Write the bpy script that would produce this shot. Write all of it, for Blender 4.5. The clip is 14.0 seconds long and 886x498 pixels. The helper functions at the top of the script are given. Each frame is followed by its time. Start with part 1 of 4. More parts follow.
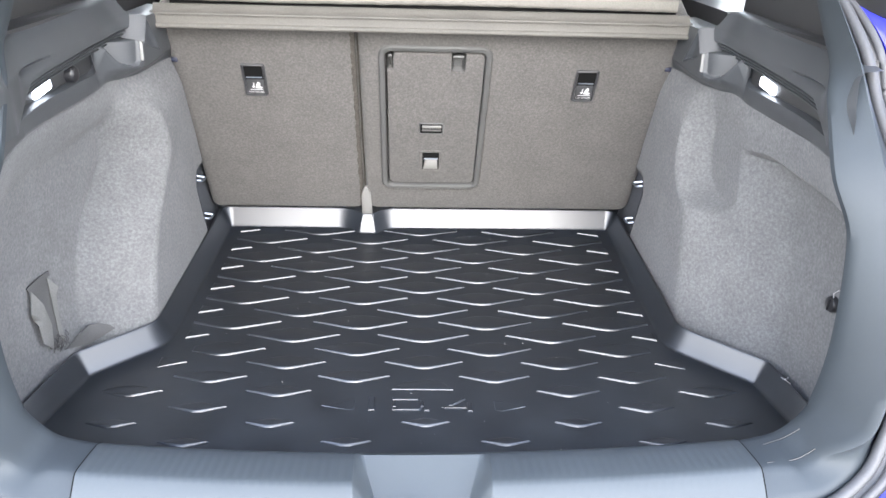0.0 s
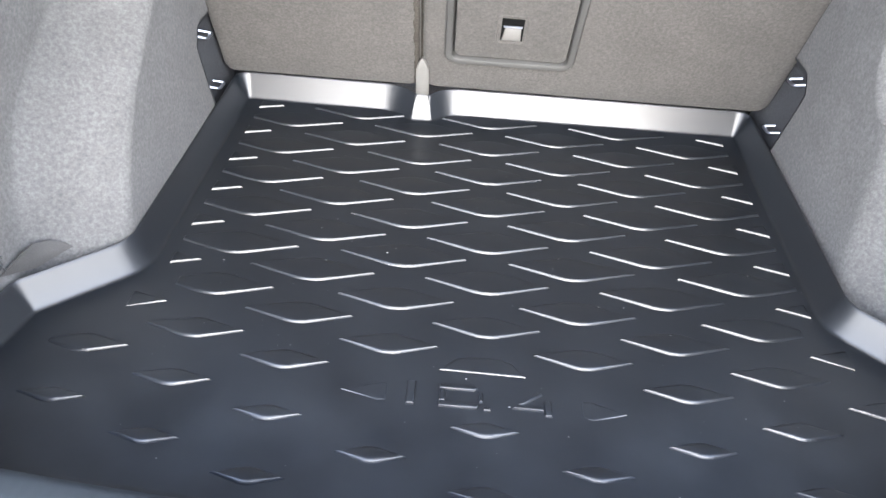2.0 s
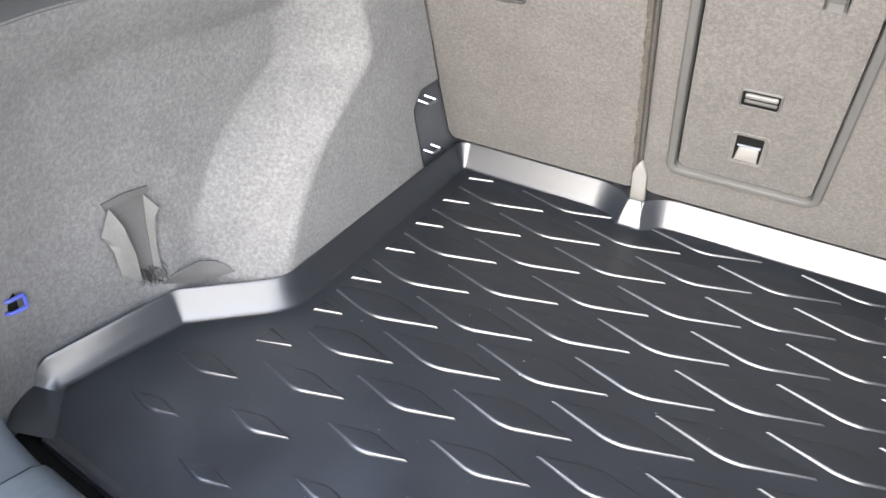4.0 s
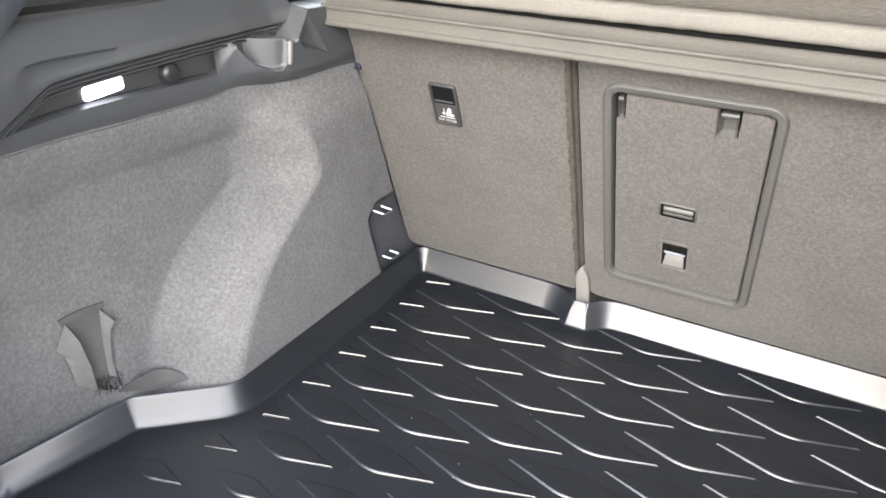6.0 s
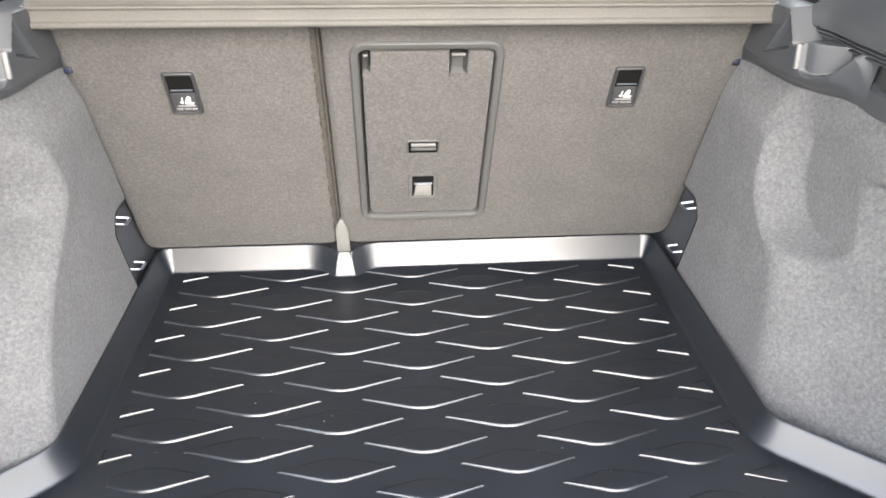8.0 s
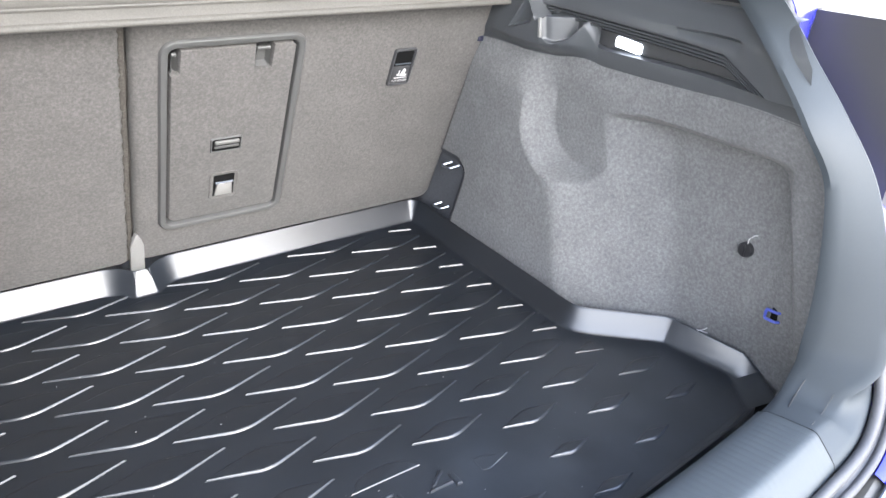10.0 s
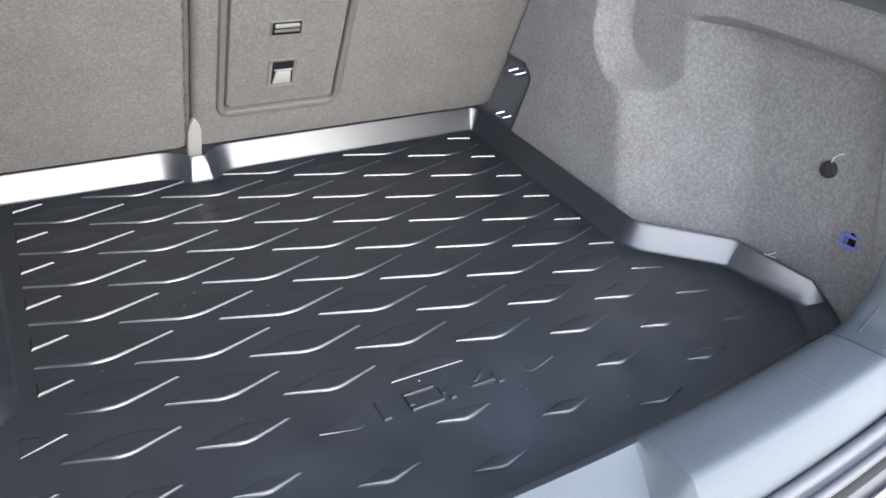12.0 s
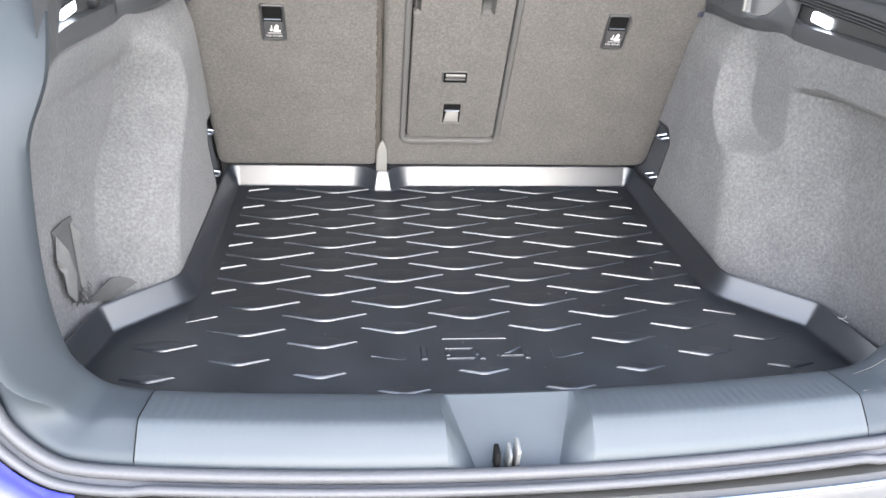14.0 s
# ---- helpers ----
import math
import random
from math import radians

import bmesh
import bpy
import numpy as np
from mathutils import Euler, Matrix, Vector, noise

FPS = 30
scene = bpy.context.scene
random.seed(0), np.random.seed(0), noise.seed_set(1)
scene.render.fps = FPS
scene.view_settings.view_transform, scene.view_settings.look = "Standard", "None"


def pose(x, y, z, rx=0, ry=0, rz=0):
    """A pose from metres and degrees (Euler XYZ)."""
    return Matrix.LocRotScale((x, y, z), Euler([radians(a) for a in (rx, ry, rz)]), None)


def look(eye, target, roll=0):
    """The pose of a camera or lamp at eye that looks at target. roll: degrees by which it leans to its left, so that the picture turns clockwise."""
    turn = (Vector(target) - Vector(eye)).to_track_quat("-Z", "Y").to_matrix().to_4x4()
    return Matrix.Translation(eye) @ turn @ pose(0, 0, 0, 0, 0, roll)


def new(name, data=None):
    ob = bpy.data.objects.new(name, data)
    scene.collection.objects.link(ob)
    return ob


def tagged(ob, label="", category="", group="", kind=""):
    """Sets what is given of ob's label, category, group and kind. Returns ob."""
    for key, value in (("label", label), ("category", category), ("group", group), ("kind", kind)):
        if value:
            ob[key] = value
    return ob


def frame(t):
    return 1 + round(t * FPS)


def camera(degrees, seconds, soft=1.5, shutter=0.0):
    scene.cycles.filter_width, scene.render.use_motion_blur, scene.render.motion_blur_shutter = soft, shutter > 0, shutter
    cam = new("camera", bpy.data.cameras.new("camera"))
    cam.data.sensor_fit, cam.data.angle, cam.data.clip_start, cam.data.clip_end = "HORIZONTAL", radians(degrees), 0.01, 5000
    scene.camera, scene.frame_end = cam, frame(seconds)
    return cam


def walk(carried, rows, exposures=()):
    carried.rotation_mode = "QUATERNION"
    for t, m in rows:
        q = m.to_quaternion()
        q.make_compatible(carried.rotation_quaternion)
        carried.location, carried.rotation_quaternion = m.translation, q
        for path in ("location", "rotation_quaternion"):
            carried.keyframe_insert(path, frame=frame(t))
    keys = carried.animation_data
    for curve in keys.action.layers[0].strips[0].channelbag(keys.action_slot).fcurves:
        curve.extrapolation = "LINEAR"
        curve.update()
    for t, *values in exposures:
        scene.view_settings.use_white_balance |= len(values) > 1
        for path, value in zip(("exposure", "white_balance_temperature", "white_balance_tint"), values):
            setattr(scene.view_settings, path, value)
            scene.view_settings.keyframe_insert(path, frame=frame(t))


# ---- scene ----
cam = camera(63.4, 14.0)
PATH = [
    (0, (-0.031, -0.746, 0.735), (0.065, 1.054, -0.131), 1.8),
    (0.5, (-0.042, -0.617, 0.711), (0.072, 1.13, -0.257), 2.3),
    (1, (-0.065, -0.501, 0.686), (0.049, 1.197, -0.365), 2.8),
    (1.5, (-0.077, -0.422, 0.664), (0.012, 1.211, -0.487), 3.7),
    (2, (-0.057, -0.358, 0.641), (-0.076, 1.226, -0.579), 4.3),
    (2.5, (0.019, -0.285, 0.637), (-0.238, 1.244, -0.625), 4.0),
    (3, (0.066, -0.245, 0.639), (-0.391, 1.241, -0.62), 3.9),
    (3.5, (0.053, -0.227, 0.637), (-0.567, 1.249, -0.562), 3.9),
    (4, (0.069, -0.228, 0.63), (-0.686, 1.264, -0.468), 3.8),
    (6.3, (0.178, -0.216, 0.699), (-0.661, 1.37, -0.184), 2.1),
    (6.5, (0.162, -0.219, 0.697), (-0.617, 1.396, -0.188), 1.4),
    (7, (0.054, -0.245, 0.709), (-0.454, 1.457, -0.211), 0.7),
    (7.5, (0.002, -0.281, 0.705), (-0.16, 1.479, -0.23), 0.4),
    (8, (-0.045, -0.35, 0.706), (0.104, 1.408, -0.236), 0.5),
    (8.5, (-0.137, -0.413, 0.716), (0.338, 1.297, -0.207), 0.8),
    (9, (-0.268, -0.405, 0.718), (0.511, 1.203, -0.181), 1.8),
    (9.2, (-0.328, -0.388, 0.715), (0.558, 1.170, -0.172), 2.0),
    (11.3, (-0.394, -0.35, 0.643), (0.731, 0.996, -0.319), 4.0),
    (11.5, (-0.395, -0.352, 0.637), (0.684, 1.008, -0.356), 4.3),
    (12, (-0.371, -0.36, 0.622), (0.531, 1.079, -0.435), 4.6),
    (12.5, (-0.259, -0.393, 0.619), (0.376, 1.165, -0.461), 4.7),
    (13, (-0.196, -0.458, 0.62), (0.22, 1.205, -0.411), 4.1),
    (13.5, (-0.195, -0.599, 0.616), (0.094, 1.137, -0.335), 3.4),
    (14, (-0.183, -0.715, 0.634), (0.043, 1.064, -0.251), 2.8),
]
walk(cam, [(t, look(eye, target, roll)) for t, eye, target, roll in PATH], [(0.0, 2.72, 5400, 11), (1.2, 2.70, 5430, 11), (1.8, 2.76, 5450, 11), (2.5, 2.92, 5510, 11), (4.0, 3.02, 5690, 11), (6.5, 2.62, 5740, 11), (8.0, 2.80, 5730, 11), (9.0, 2.92, 5440, 11), (11.5, 2.60, 5370, 11), (12.5, 2.76, 5600, 11), (13.3, 2.92, 5650, 11), (14.0, 2.78, 5540, 11)])

# ---- world and light ----
world = bpy.data.worlds.new("sky")
scene.world = world
world.use_nodes = True
wn = world.node_tree.nodes
sky = wn.new("ShaderNodeTexSky")
sky.sky_type = "NISHITA"
sky.sun_disc = False
SUN_EL, SUN_AZ = 27.0, 176.0     # degrees; azimuth from the car's front towards its right
sky.sun_elevation = radians(SUN_EL)
sky.sun_rotation = radians(SUN_AZ)
sky.dust_density = 2.0
sky.air_density = 1.0
wn["Background"].inputs["Strength"].default_value = 0.25
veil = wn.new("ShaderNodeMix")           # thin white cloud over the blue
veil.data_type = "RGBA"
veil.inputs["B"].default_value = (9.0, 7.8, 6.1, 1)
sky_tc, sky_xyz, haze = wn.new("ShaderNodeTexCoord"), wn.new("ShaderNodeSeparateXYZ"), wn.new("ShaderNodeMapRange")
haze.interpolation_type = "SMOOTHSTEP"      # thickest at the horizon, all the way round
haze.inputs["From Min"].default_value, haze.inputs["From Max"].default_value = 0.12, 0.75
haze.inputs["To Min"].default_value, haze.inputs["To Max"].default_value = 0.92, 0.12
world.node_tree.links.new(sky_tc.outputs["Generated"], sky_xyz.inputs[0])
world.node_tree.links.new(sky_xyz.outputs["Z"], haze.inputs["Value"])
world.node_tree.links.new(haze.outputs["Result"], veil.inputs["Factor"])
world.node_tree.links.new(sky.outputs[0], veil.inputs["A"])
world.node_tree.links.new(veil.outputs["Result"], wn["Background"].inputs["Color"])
sun_data = bpy.data.lights.new("sun", "SUN")
sun_data.energy, sun_data.angle, sun_data.color = 0.60, radians(60), (1.0, 0.87, 0.64)   # veiled by thin cloud
sun = new("sun", sun_data)
az, el = radians(SUN_AZ), radians(SUN_EL)
sun.matrix_world = look((math.sin(az) * math.cos(el) * 8, math.cos(az) * math.cos(el) * 8, math.sin(el) * 8), (0, 0, 0))


# ---- materials ----
def material(name, color, rough=0.6, metal=0.0, spec=0.5):
    m = bpy.data.materials.new(name)
    m.use_nodes = True
    b = m.node_tree.nodes["Principled BSDF"]
    b.inputs["Base Color"].default_value = (*color, 1)
    b.inputs["Roughness"].default_value = rough
    b.inputs["Metallic"].default_value = metal
    b.inputs["Specular IOR Level"].default_value = spec
    return m


def mottled(name, stops, scale, rough=(0.5, 0.6), bump=0.0, bump_scale=None, stain=0.0, stain_scale=6.0, spec=0.5, metal=0.0, detail=3.0, depth=0.001, sheen=0.0, stretch=(1, 1, 1)):
    """Noise grain between colours, a broader stain, fine relief. Sizes in object metres."""
    m = material(name, stops[0], rough[0], metal, spec)
    n, l = m.node_tree.nodes, m.node_tree.links
    b = n["Principled BSDF"]
    tc = n.new("ShaderNodeTexCoord")
    mp = n.new("ShaderNodeMapping")
    mp.inputs["Scale"].default_value = stretch
    l.new(tc.outputs["Object"], mp.inputs["Vector"])
    g = n.new("ShaderNodeTexNoise")
    g.inputs["Scale"].default_value, g.inputs["Detail"].default_value = scale, detail
    g.inputs["Roughness"].default_value = 0.7
    l.new(mp.outputs[0], g.inputs["Vector"])
    r = n.new("ShaderNodeValToRGB")
    els = r.color_ramp.elements
    while len(els) < len(stops):
        els.new(0.5)
    for i, c in enumerate(stops):
        els[i].position = 0.32 + 0.36 * i / (len(stops) - 1)
        els[i].color = (*c, 1)
    l.new(g.outputs["Fac"], r.inputs["Fac"])
    s = n.new("ShaderNodeTexNoise")
    s.inputs["Scale"].default_value, s.inputs["Detail"].default_value = stain_scale, 4.0
    l.new(tc.outputs["Object"], s.inputs["Vector"])
    mr = n.new("ShaderNodeMapRange")
    mr.inputs["From Min"].default_value, mr.inputs["From Max"].default_value = 0.3, 0.7
    mr.inputs["To Min"].default_value, mr.inputs["To Max"].default_value = 1 - stain, 1 + stain
    l.new(s.outputs["Fac"], mr.inputs["Value"])
    mx = n.new("ShaderNodeMix")
    mx.data_type, mx.blend_type = "RGBA", "MULTIPLY"
    mx.inputs["Factor"].default_value = 1.0
    l.new(r.outputs["Color"], mx.inputs["A"])
    l.new(mr.outputs["Result"], mx.inputs["B"])
    l.new(mx.outputs["Result"], b.inputs["Base Color"])
    rr = n.new("ShaderNodeMapRange")
    rr.inputs["From Min"].default_value, rr.inputs["From Max"].default_value = 0.3, 0.7
    rr.inputs["To Min"].default_value, rr.inputs["To Max"].default_value = rough
    l.new(s.outputs["Fac"], rr.inputs["Value"])
    l.new(rr.outputs["Result"], b.inputs["Roughness"])
    if sheen:
        b.inputs["Sheen Weight"].default_value = sheen
        b.inputs["Sheen Roughness"].default_value = 0.6
    if bump:
        h = n.new("ShaderNodeTexNoise")
        h.inputs["Scale"].default_value, h.inputs["Detail"].default_value = bump_scale or scale, 3.0
        l.new(mp.outputs[0], h.inputs["Vector"])
        bp = n.new("ShaderNodeBump")
        bp.inputs["Strength"].default_value, bp.inputs["Distance"].default_value = bump, depth
        l.new(h.outputs["Fac"], bp.inputs["Height"])
        l.new(bp.outputs["Normal"], b.inputs["Normal"])
    return m


CARPET = mottled("grey_carpet", [(0.088, 0.089, 0.092), (0.117, 0.118, 0.121), (0.154, 0.154, 0.157)], 190, (0.9, 1.0), 0.7, 300, 0.09, 16, 0.2, detail=4.0, depth=0.001, sheen=0.10)
SEAT_CARPET = mottled("seat_carpet", [(0.058, 0.055, 0.052), (0.076, 0.072, 0.068), (0.100, 0.095, 0.090)], 210, (0.9, 1.0), 0.7, 320, 0.08, 14, 0.2, detail=4.0, depth=0.001, sheen=0.1)
FRINGE = mottled("brown_binding", [(0.040, 0.036, 0.031), (0.070, 0.064, 0.056)], 260, (0.9, 1.0), 0.6, 380, 0.15, 30, 0.2, depth=0.001)
RUBBER = mottled("black_rubber", [(0.0062, 0.0082, 0.0118), (0.0084, 0.0108, 0.0150)], 900, (0.35, 0.43), 0.15, 1400, 0.15, 7, 0.77, depth=0.0003)
rb = RUBBER.node_tree.nodes["Principled BSDF"]
rb.inputs["Coat Weight"].default_value, rb.inputs["Coat Roughness"].default_value, rb.inputs["Coat IOR"].default_value = 0.36, 0.22, 1.5
# cloudy dust smudges, painted paler towards the sill in place of the sheen there
rn, rl = RUBBER.node_tree.nodes, RUBBER.node_tree.links
where, split, film, sheen_fade = rn.new("ShaderNodeNewGeometry"), rn.new("ShaderNodeSeparateXYZ"), rn.new("ShaderNodeTexNoise"), rn.new("ShaderNodeMapRange")
film.inputs["Scale"].default_value, film.inputs["Detail"].default_value = 11.0, 5.0
rl.new(where.outputs["Position"], film.inputs["Vector"])
rl.new(where.outputs["Position"], split.inputs[0])
sheen_fade.interpolation_type = "SMOOTHSTEP"
sheen_fade.inputs["From Min"].default_value, sheen_fade.inputs["From Max"].default_value = 0.42, 0.04
rl.new(split.outputs["Y"], sheen_fade.inputs["Value"])
amount, dust = rn.new("ShaderNodeMapRange"), rn.new("ShaderNodeMix")
amount.inputs["From Min"].default_value, amount.inputs["From Max"].default_value = 0.30, 0.72
rl.new(film.outputs["Fac"], amount.inputs["Value"])
rl.new(sheen_fade.outputs["Result"], amount.inputs["To Max"])
dust.data_type = "RGBA"
dust.inputs["B"].default_value = (0.024, 0.028, 0.034, 1)
plain = rb.inputs["Base Color"].links[0].from_socket
rl.new(plain, dust.inputs["A"])
rl.new(amount.outputs["Result"], dust.inputs["Factor"])
rl.new(dust.outputs["Result"], rb.inputs["Base Color"])
PLASTIC = mottled("charcoal_plastic", [(0.046, 0.049, 0.054), (0.060, 0.064, 0.070)], 1500, (0.30, 0.40), 0.2, 1800, 0.06, 5, 0.6, depth=0.0002)
DARK_PLASTIC = mottled("dark_plastic", [(0.030, 0.030, 0.032), (0.040, 0.040, 0.042)], 1500, (0.4, 0.5), 0.25, 1800, 0.06, 5, 0.5, depth=0.0002)
SEAT_PLASTIC = mottled("warm_grey_plastic", [(0.060, 0.060, 0.059), (0.074, 0.073, 0.071)], 1500, (0.45, 0.55), 0.25, 1800, 0.05, 6, 0.5, depth=0.0002)
SILL_PLASTIC = mottled("sill_plastic", [(0.038, 0.045, 0.051), (0.051, 0.059, 0.066)], 1500, (0.44, 0.54), 0.25, 1700, 0.08, 5, 0.34, depth=0.0002)
PILLAR_PLASTIC = mottled("pillar_plastic", [(0.027, 0.033, 0.039), (0.037, 0.043, 0.049)], 1500, (0.50, 0.60), 0.25, 1700, 0.08, 5, 0.28, depth=0.0002)
RUBBER_SEAL = mottled("rubber_seal", [(0.044, 0.045, 0.049), (0.056, 0.057, 0.062)], 300, (0.5, 0.6), 0.1, 400, 0.1, 6)
BLUE_PAINT = mottled("blue_paint", [(0.03, 0.03, 0.32), (0.035, 0.035, 0.36)], 3000, (0.15, 0.2), 0, None, 0.03, 3, 0.6)
CHROME = material("bright_steel", (0.40, 0.43, 0.50), 0.32, 1.0)
STRIKER = mottled("plated_steel", [(0.26, 0.26, 0.255), (0.34, 0.34, 0.33)], 300, (0.32, 0.42), 0.1, 500, 0.08, 40, 0.5, 0.7)
BLACK = material("black_gap", (0.005, 0.005, 0.005), 0.9, 0.0, 0.1)
CONCRETE = mottled("sunlit_concrete", [(0.23, 0.218, 0.198), (0.29, 0.277, 0.254)], 14, (0.85, 0.95), 0.3, 60, 0.12, 0.8, 0.3, depth=0.004)
HEADLINER = mottled("grey_headliner", [(0.32, 0.32, 0.315), (0.39, 0.39, 0.38)], 600, (0.9, 1.0), 0.3, 700, 0.05, 3, 0.2)
BUMPER = mottled("bumper_plastic", [(0.060, 0.057, 0.050), (0.072, 0.068, 0.060)], 900, (0.4, 0.5), 0.1, 900, 0.06, 5, 0.5)
WHITE_PRINT = material("white_print", (0.5, 0.5, 0.5), 0.6)
STRAP = mottled("grey_webbing", [(0.062, 0.062, 0.063), (0.095, 0.095, 0.096)], 900, (0.7, 0.85), 0.4, 900, 0.1, 20, 0.3, depth=0.0004)
LAMP_STRIP = mottled("lamp_strip", [(0.040, 0.041, 0.043), (0.050, 0.051, 0.053)], 1500, (0.3, 0.4), 0.1, 1800, 0.05, 5, 0.5, depth=0.0002)
COVER_CLOTH = mottled("cover_cloth", [(0.055, 0.051, 0.045), (0.085, 0.080, 0.072)], 500, (0.8, 0.95), 0.4, 700, 0.1, 12, 0.3, depth=0.0004, stretch=(0.2, 1, 1))
GLOSS_BLACK = material("gloss_black", (0.02, 0.02, 0.022), 0.32)
LINT = material("lint", (0.28, 0.28, 0.27), 0.9)
PALE_PLASTIC = mottled("pale_plastic", [(0.16, 0.157, 0.15), (0.19, 0.187, 0.18)], 900, (0.4, 0.5), 0.1, 900, 0.05, 8)
WHITE_TAB = mottled("pale_tab", [(0.17, 0.166, 0.158), (0.20, 0.196, 0.188)], 900, (0.35, 0.45), 0.1, 900, 0.05, 8)
SLOT_PLASTIC = mottled("slot_plastic", [(0.105, 0.103, 0.098), (0.125, 0.123, 0.118)], 900, (0.4, 0.5), 0.1, 900, 0.05, 8)
PALE_CLOTH = mottled("pale_cloth", [(0.115, 0.115, 0.113), (0.155, 0.155, 0.151)], 500, (0.75, 0.9), 0.3, 700, 0.1, 25, 0.3, depth=0.0004)
DARK_CARPET = mottled("dark_carpet", [(0.062, 0.065, 0.074), (0.10, 0.104, 0.116)], 420, (0.9, 1.0), 0.5, 500, 0.1, 12, 0.2, depth=0.0006)
COVER = mottled("cover_plastic", [(0.074, 0.070, 0.063), (0.096, 0.091, 0.082)], 420, (0.55, 0.66), 0.35, 700, 0.08, 9, 0.35, depth=0.0004)
PADDED = mottled("padded_vinyl", [(0.118, 0.112, 0.099), (0.150, 0.143, 0.128)], 380, (0.55, 0.68), 0.35, 240, 0.08, 11, 0.35, depth=0.0006)
BLUE_PLASTIC = material("blue_plastic", (0.06, 0.08, 0.35), 0.35)
CLIP_BLUE = material("dark_blue_plastic", (0.010, 0.012, 0.030), 0.5)
# paler plastic for the highlights painted on the ledge mouldings
GLINT_PLASTIC = mottled("glint_plastic", [(0.17, 0.17, 0.167), (0.21, 0.21, 0.205)], 900, (0.35, 0.45), 0.1, 900, 0.05, 8)
LENS = material("lamp_lens", (0.9, 0.9, 0.9), 0.3)
ln = LENS.node_tree.nodes["Principled BSDF"]
ln.inputs["Emission Color"].default_value = (1.0, 0.97, 0.92, 1)
ln.inputs["Emission Strength"].default_value = 1.2
GLASS = material("window_glass", (0.02, 0.025, 0.03), 0.02, 0.0, 0.5)
GLASS.node_tree.nodes["Principled BSDF"].inputs["Transmission Weight"].default_value = 0.9
GLASS.node_tree.nodes["Principled BSDF"].inputs["Base Color"].default_value = (0.48, 0.52, 0.52, 1)
CLEAR_GLASS = material("side_glass", (0.84, 0.88, 0.88), 0.0, 0.0, 0.5)
CLEAR_GLASS.node_tree.nodes["Principled BSDF"].inputs["Transmission Weight"].default_value = 1.0


# ---- mesh helpers ----
def part(name, bm, mat, parent=None, label="", smooth=True, sharp=38):
    bmesh.ops.recalc_face_normals(bm, faces=bm.faces)
    me = bpy.data.meshes.new(name)
    bm.to_mesh(me)
    bm.free()
    me.materials.append(mat)
    if smooth:
        for p in me.polygons:
            p.use_smooth = True
        me.set_sharp_from_angle(angle=radians(sharp))
    ob = new(name, me)
    if parent:
        ob.parent = parent
    if label:
        ob["label"] = label
    return ob


def thing(name, label, category, group="", kind="", at=(0, 0, 0)):
    return tagged(new(name), label, category, group, kind) if at == (0, 0, 0) else tagged(placed(new(name), at), label, category, group, kind)


def placed(ob, at):
    ob.location = at
    return ob


def loft(rows, closed=False, cap=False, bm=None):
    """Quads between polylines of equal length; closed: each polyline is a ring."""
    bm = bm or bmesh.new()
    vs = [[bm.verts.new(p) for p in row] for row in rows]
    k = len(rows[0])
    for a, b in zip(vs, vs[1:]):
        for i in range(k if closed else k - 1):
            j = (i + 1) % k
            bm.faces.new((a[i], a[j], b[j], b[i]))
    if cap:
        bm.faces.new(vs[0])
        bm.faces.new(vs[-1][::-1])
    return bm


def box(size, at=(0, 0, 0), bevel=0.0, turn=None, bm=None, seg=2):
    bm = bm or bmesh.new()
    made = bmesh.ops.create_cube(bm, size=1.0)["verts"]
    bmesh.ops.scale(bm, vec=size, verts=made)
    if bevel:
        edges = list({e for v in made for e in v.link_edges})
        out = bmesh.ops.bevel(bm, geom=edges, offset=bevel, segments=seg, affect="EDGES", profile=0.5)
        made = list({v for f in out["faces"] for v in f.verts} | {v for v in made if v.is_valid})
    m = Matrix.Translation(at) @ (turn.to_4x4() if turn else Matrix())
    bmesh.ops.transform(bm, matrix=m, verts=made)
    return bm


def round_path(pts, radius, seg=6):
    """A polyline (2D or 3D) with its inner corners rounded."""
    pts = [Vector(p) for p in pts]
    out = [pts[0]]
    for a, b, c in zip(pts, pts[1:], pts[2:]):
        r = min(radius, (a - b).length * 0.45, (c - b).length * 0.45)
        p, q = b + (a - b).normalized() * r, b + (c - b).normalized() * r
        for i in range(seg + 1):
            t = i / seg
            out.append(p * (1 - t) ** 2 + b * 2 * t * (1 - t) + q * t * t)
    out.append(pts[-1])
    return out


def rounded_rect(w, h, r, seg=5):
    out = []
    for cx, cy, a0 in ((w / 2 - r, h / 2 - r, 0), (-w / 2 + r, h / 2 - r, 90), (-w / 2 + r, -h / 2 + r, 180), (w / 2 - r, -h / 2 + r, 270)):
        for i in range(seg + 1):
            a = radians(a0 + 90 * i / seg)
            out.append((cx + r * math.cos(a), cy + r * math.sin(a)))
    return out


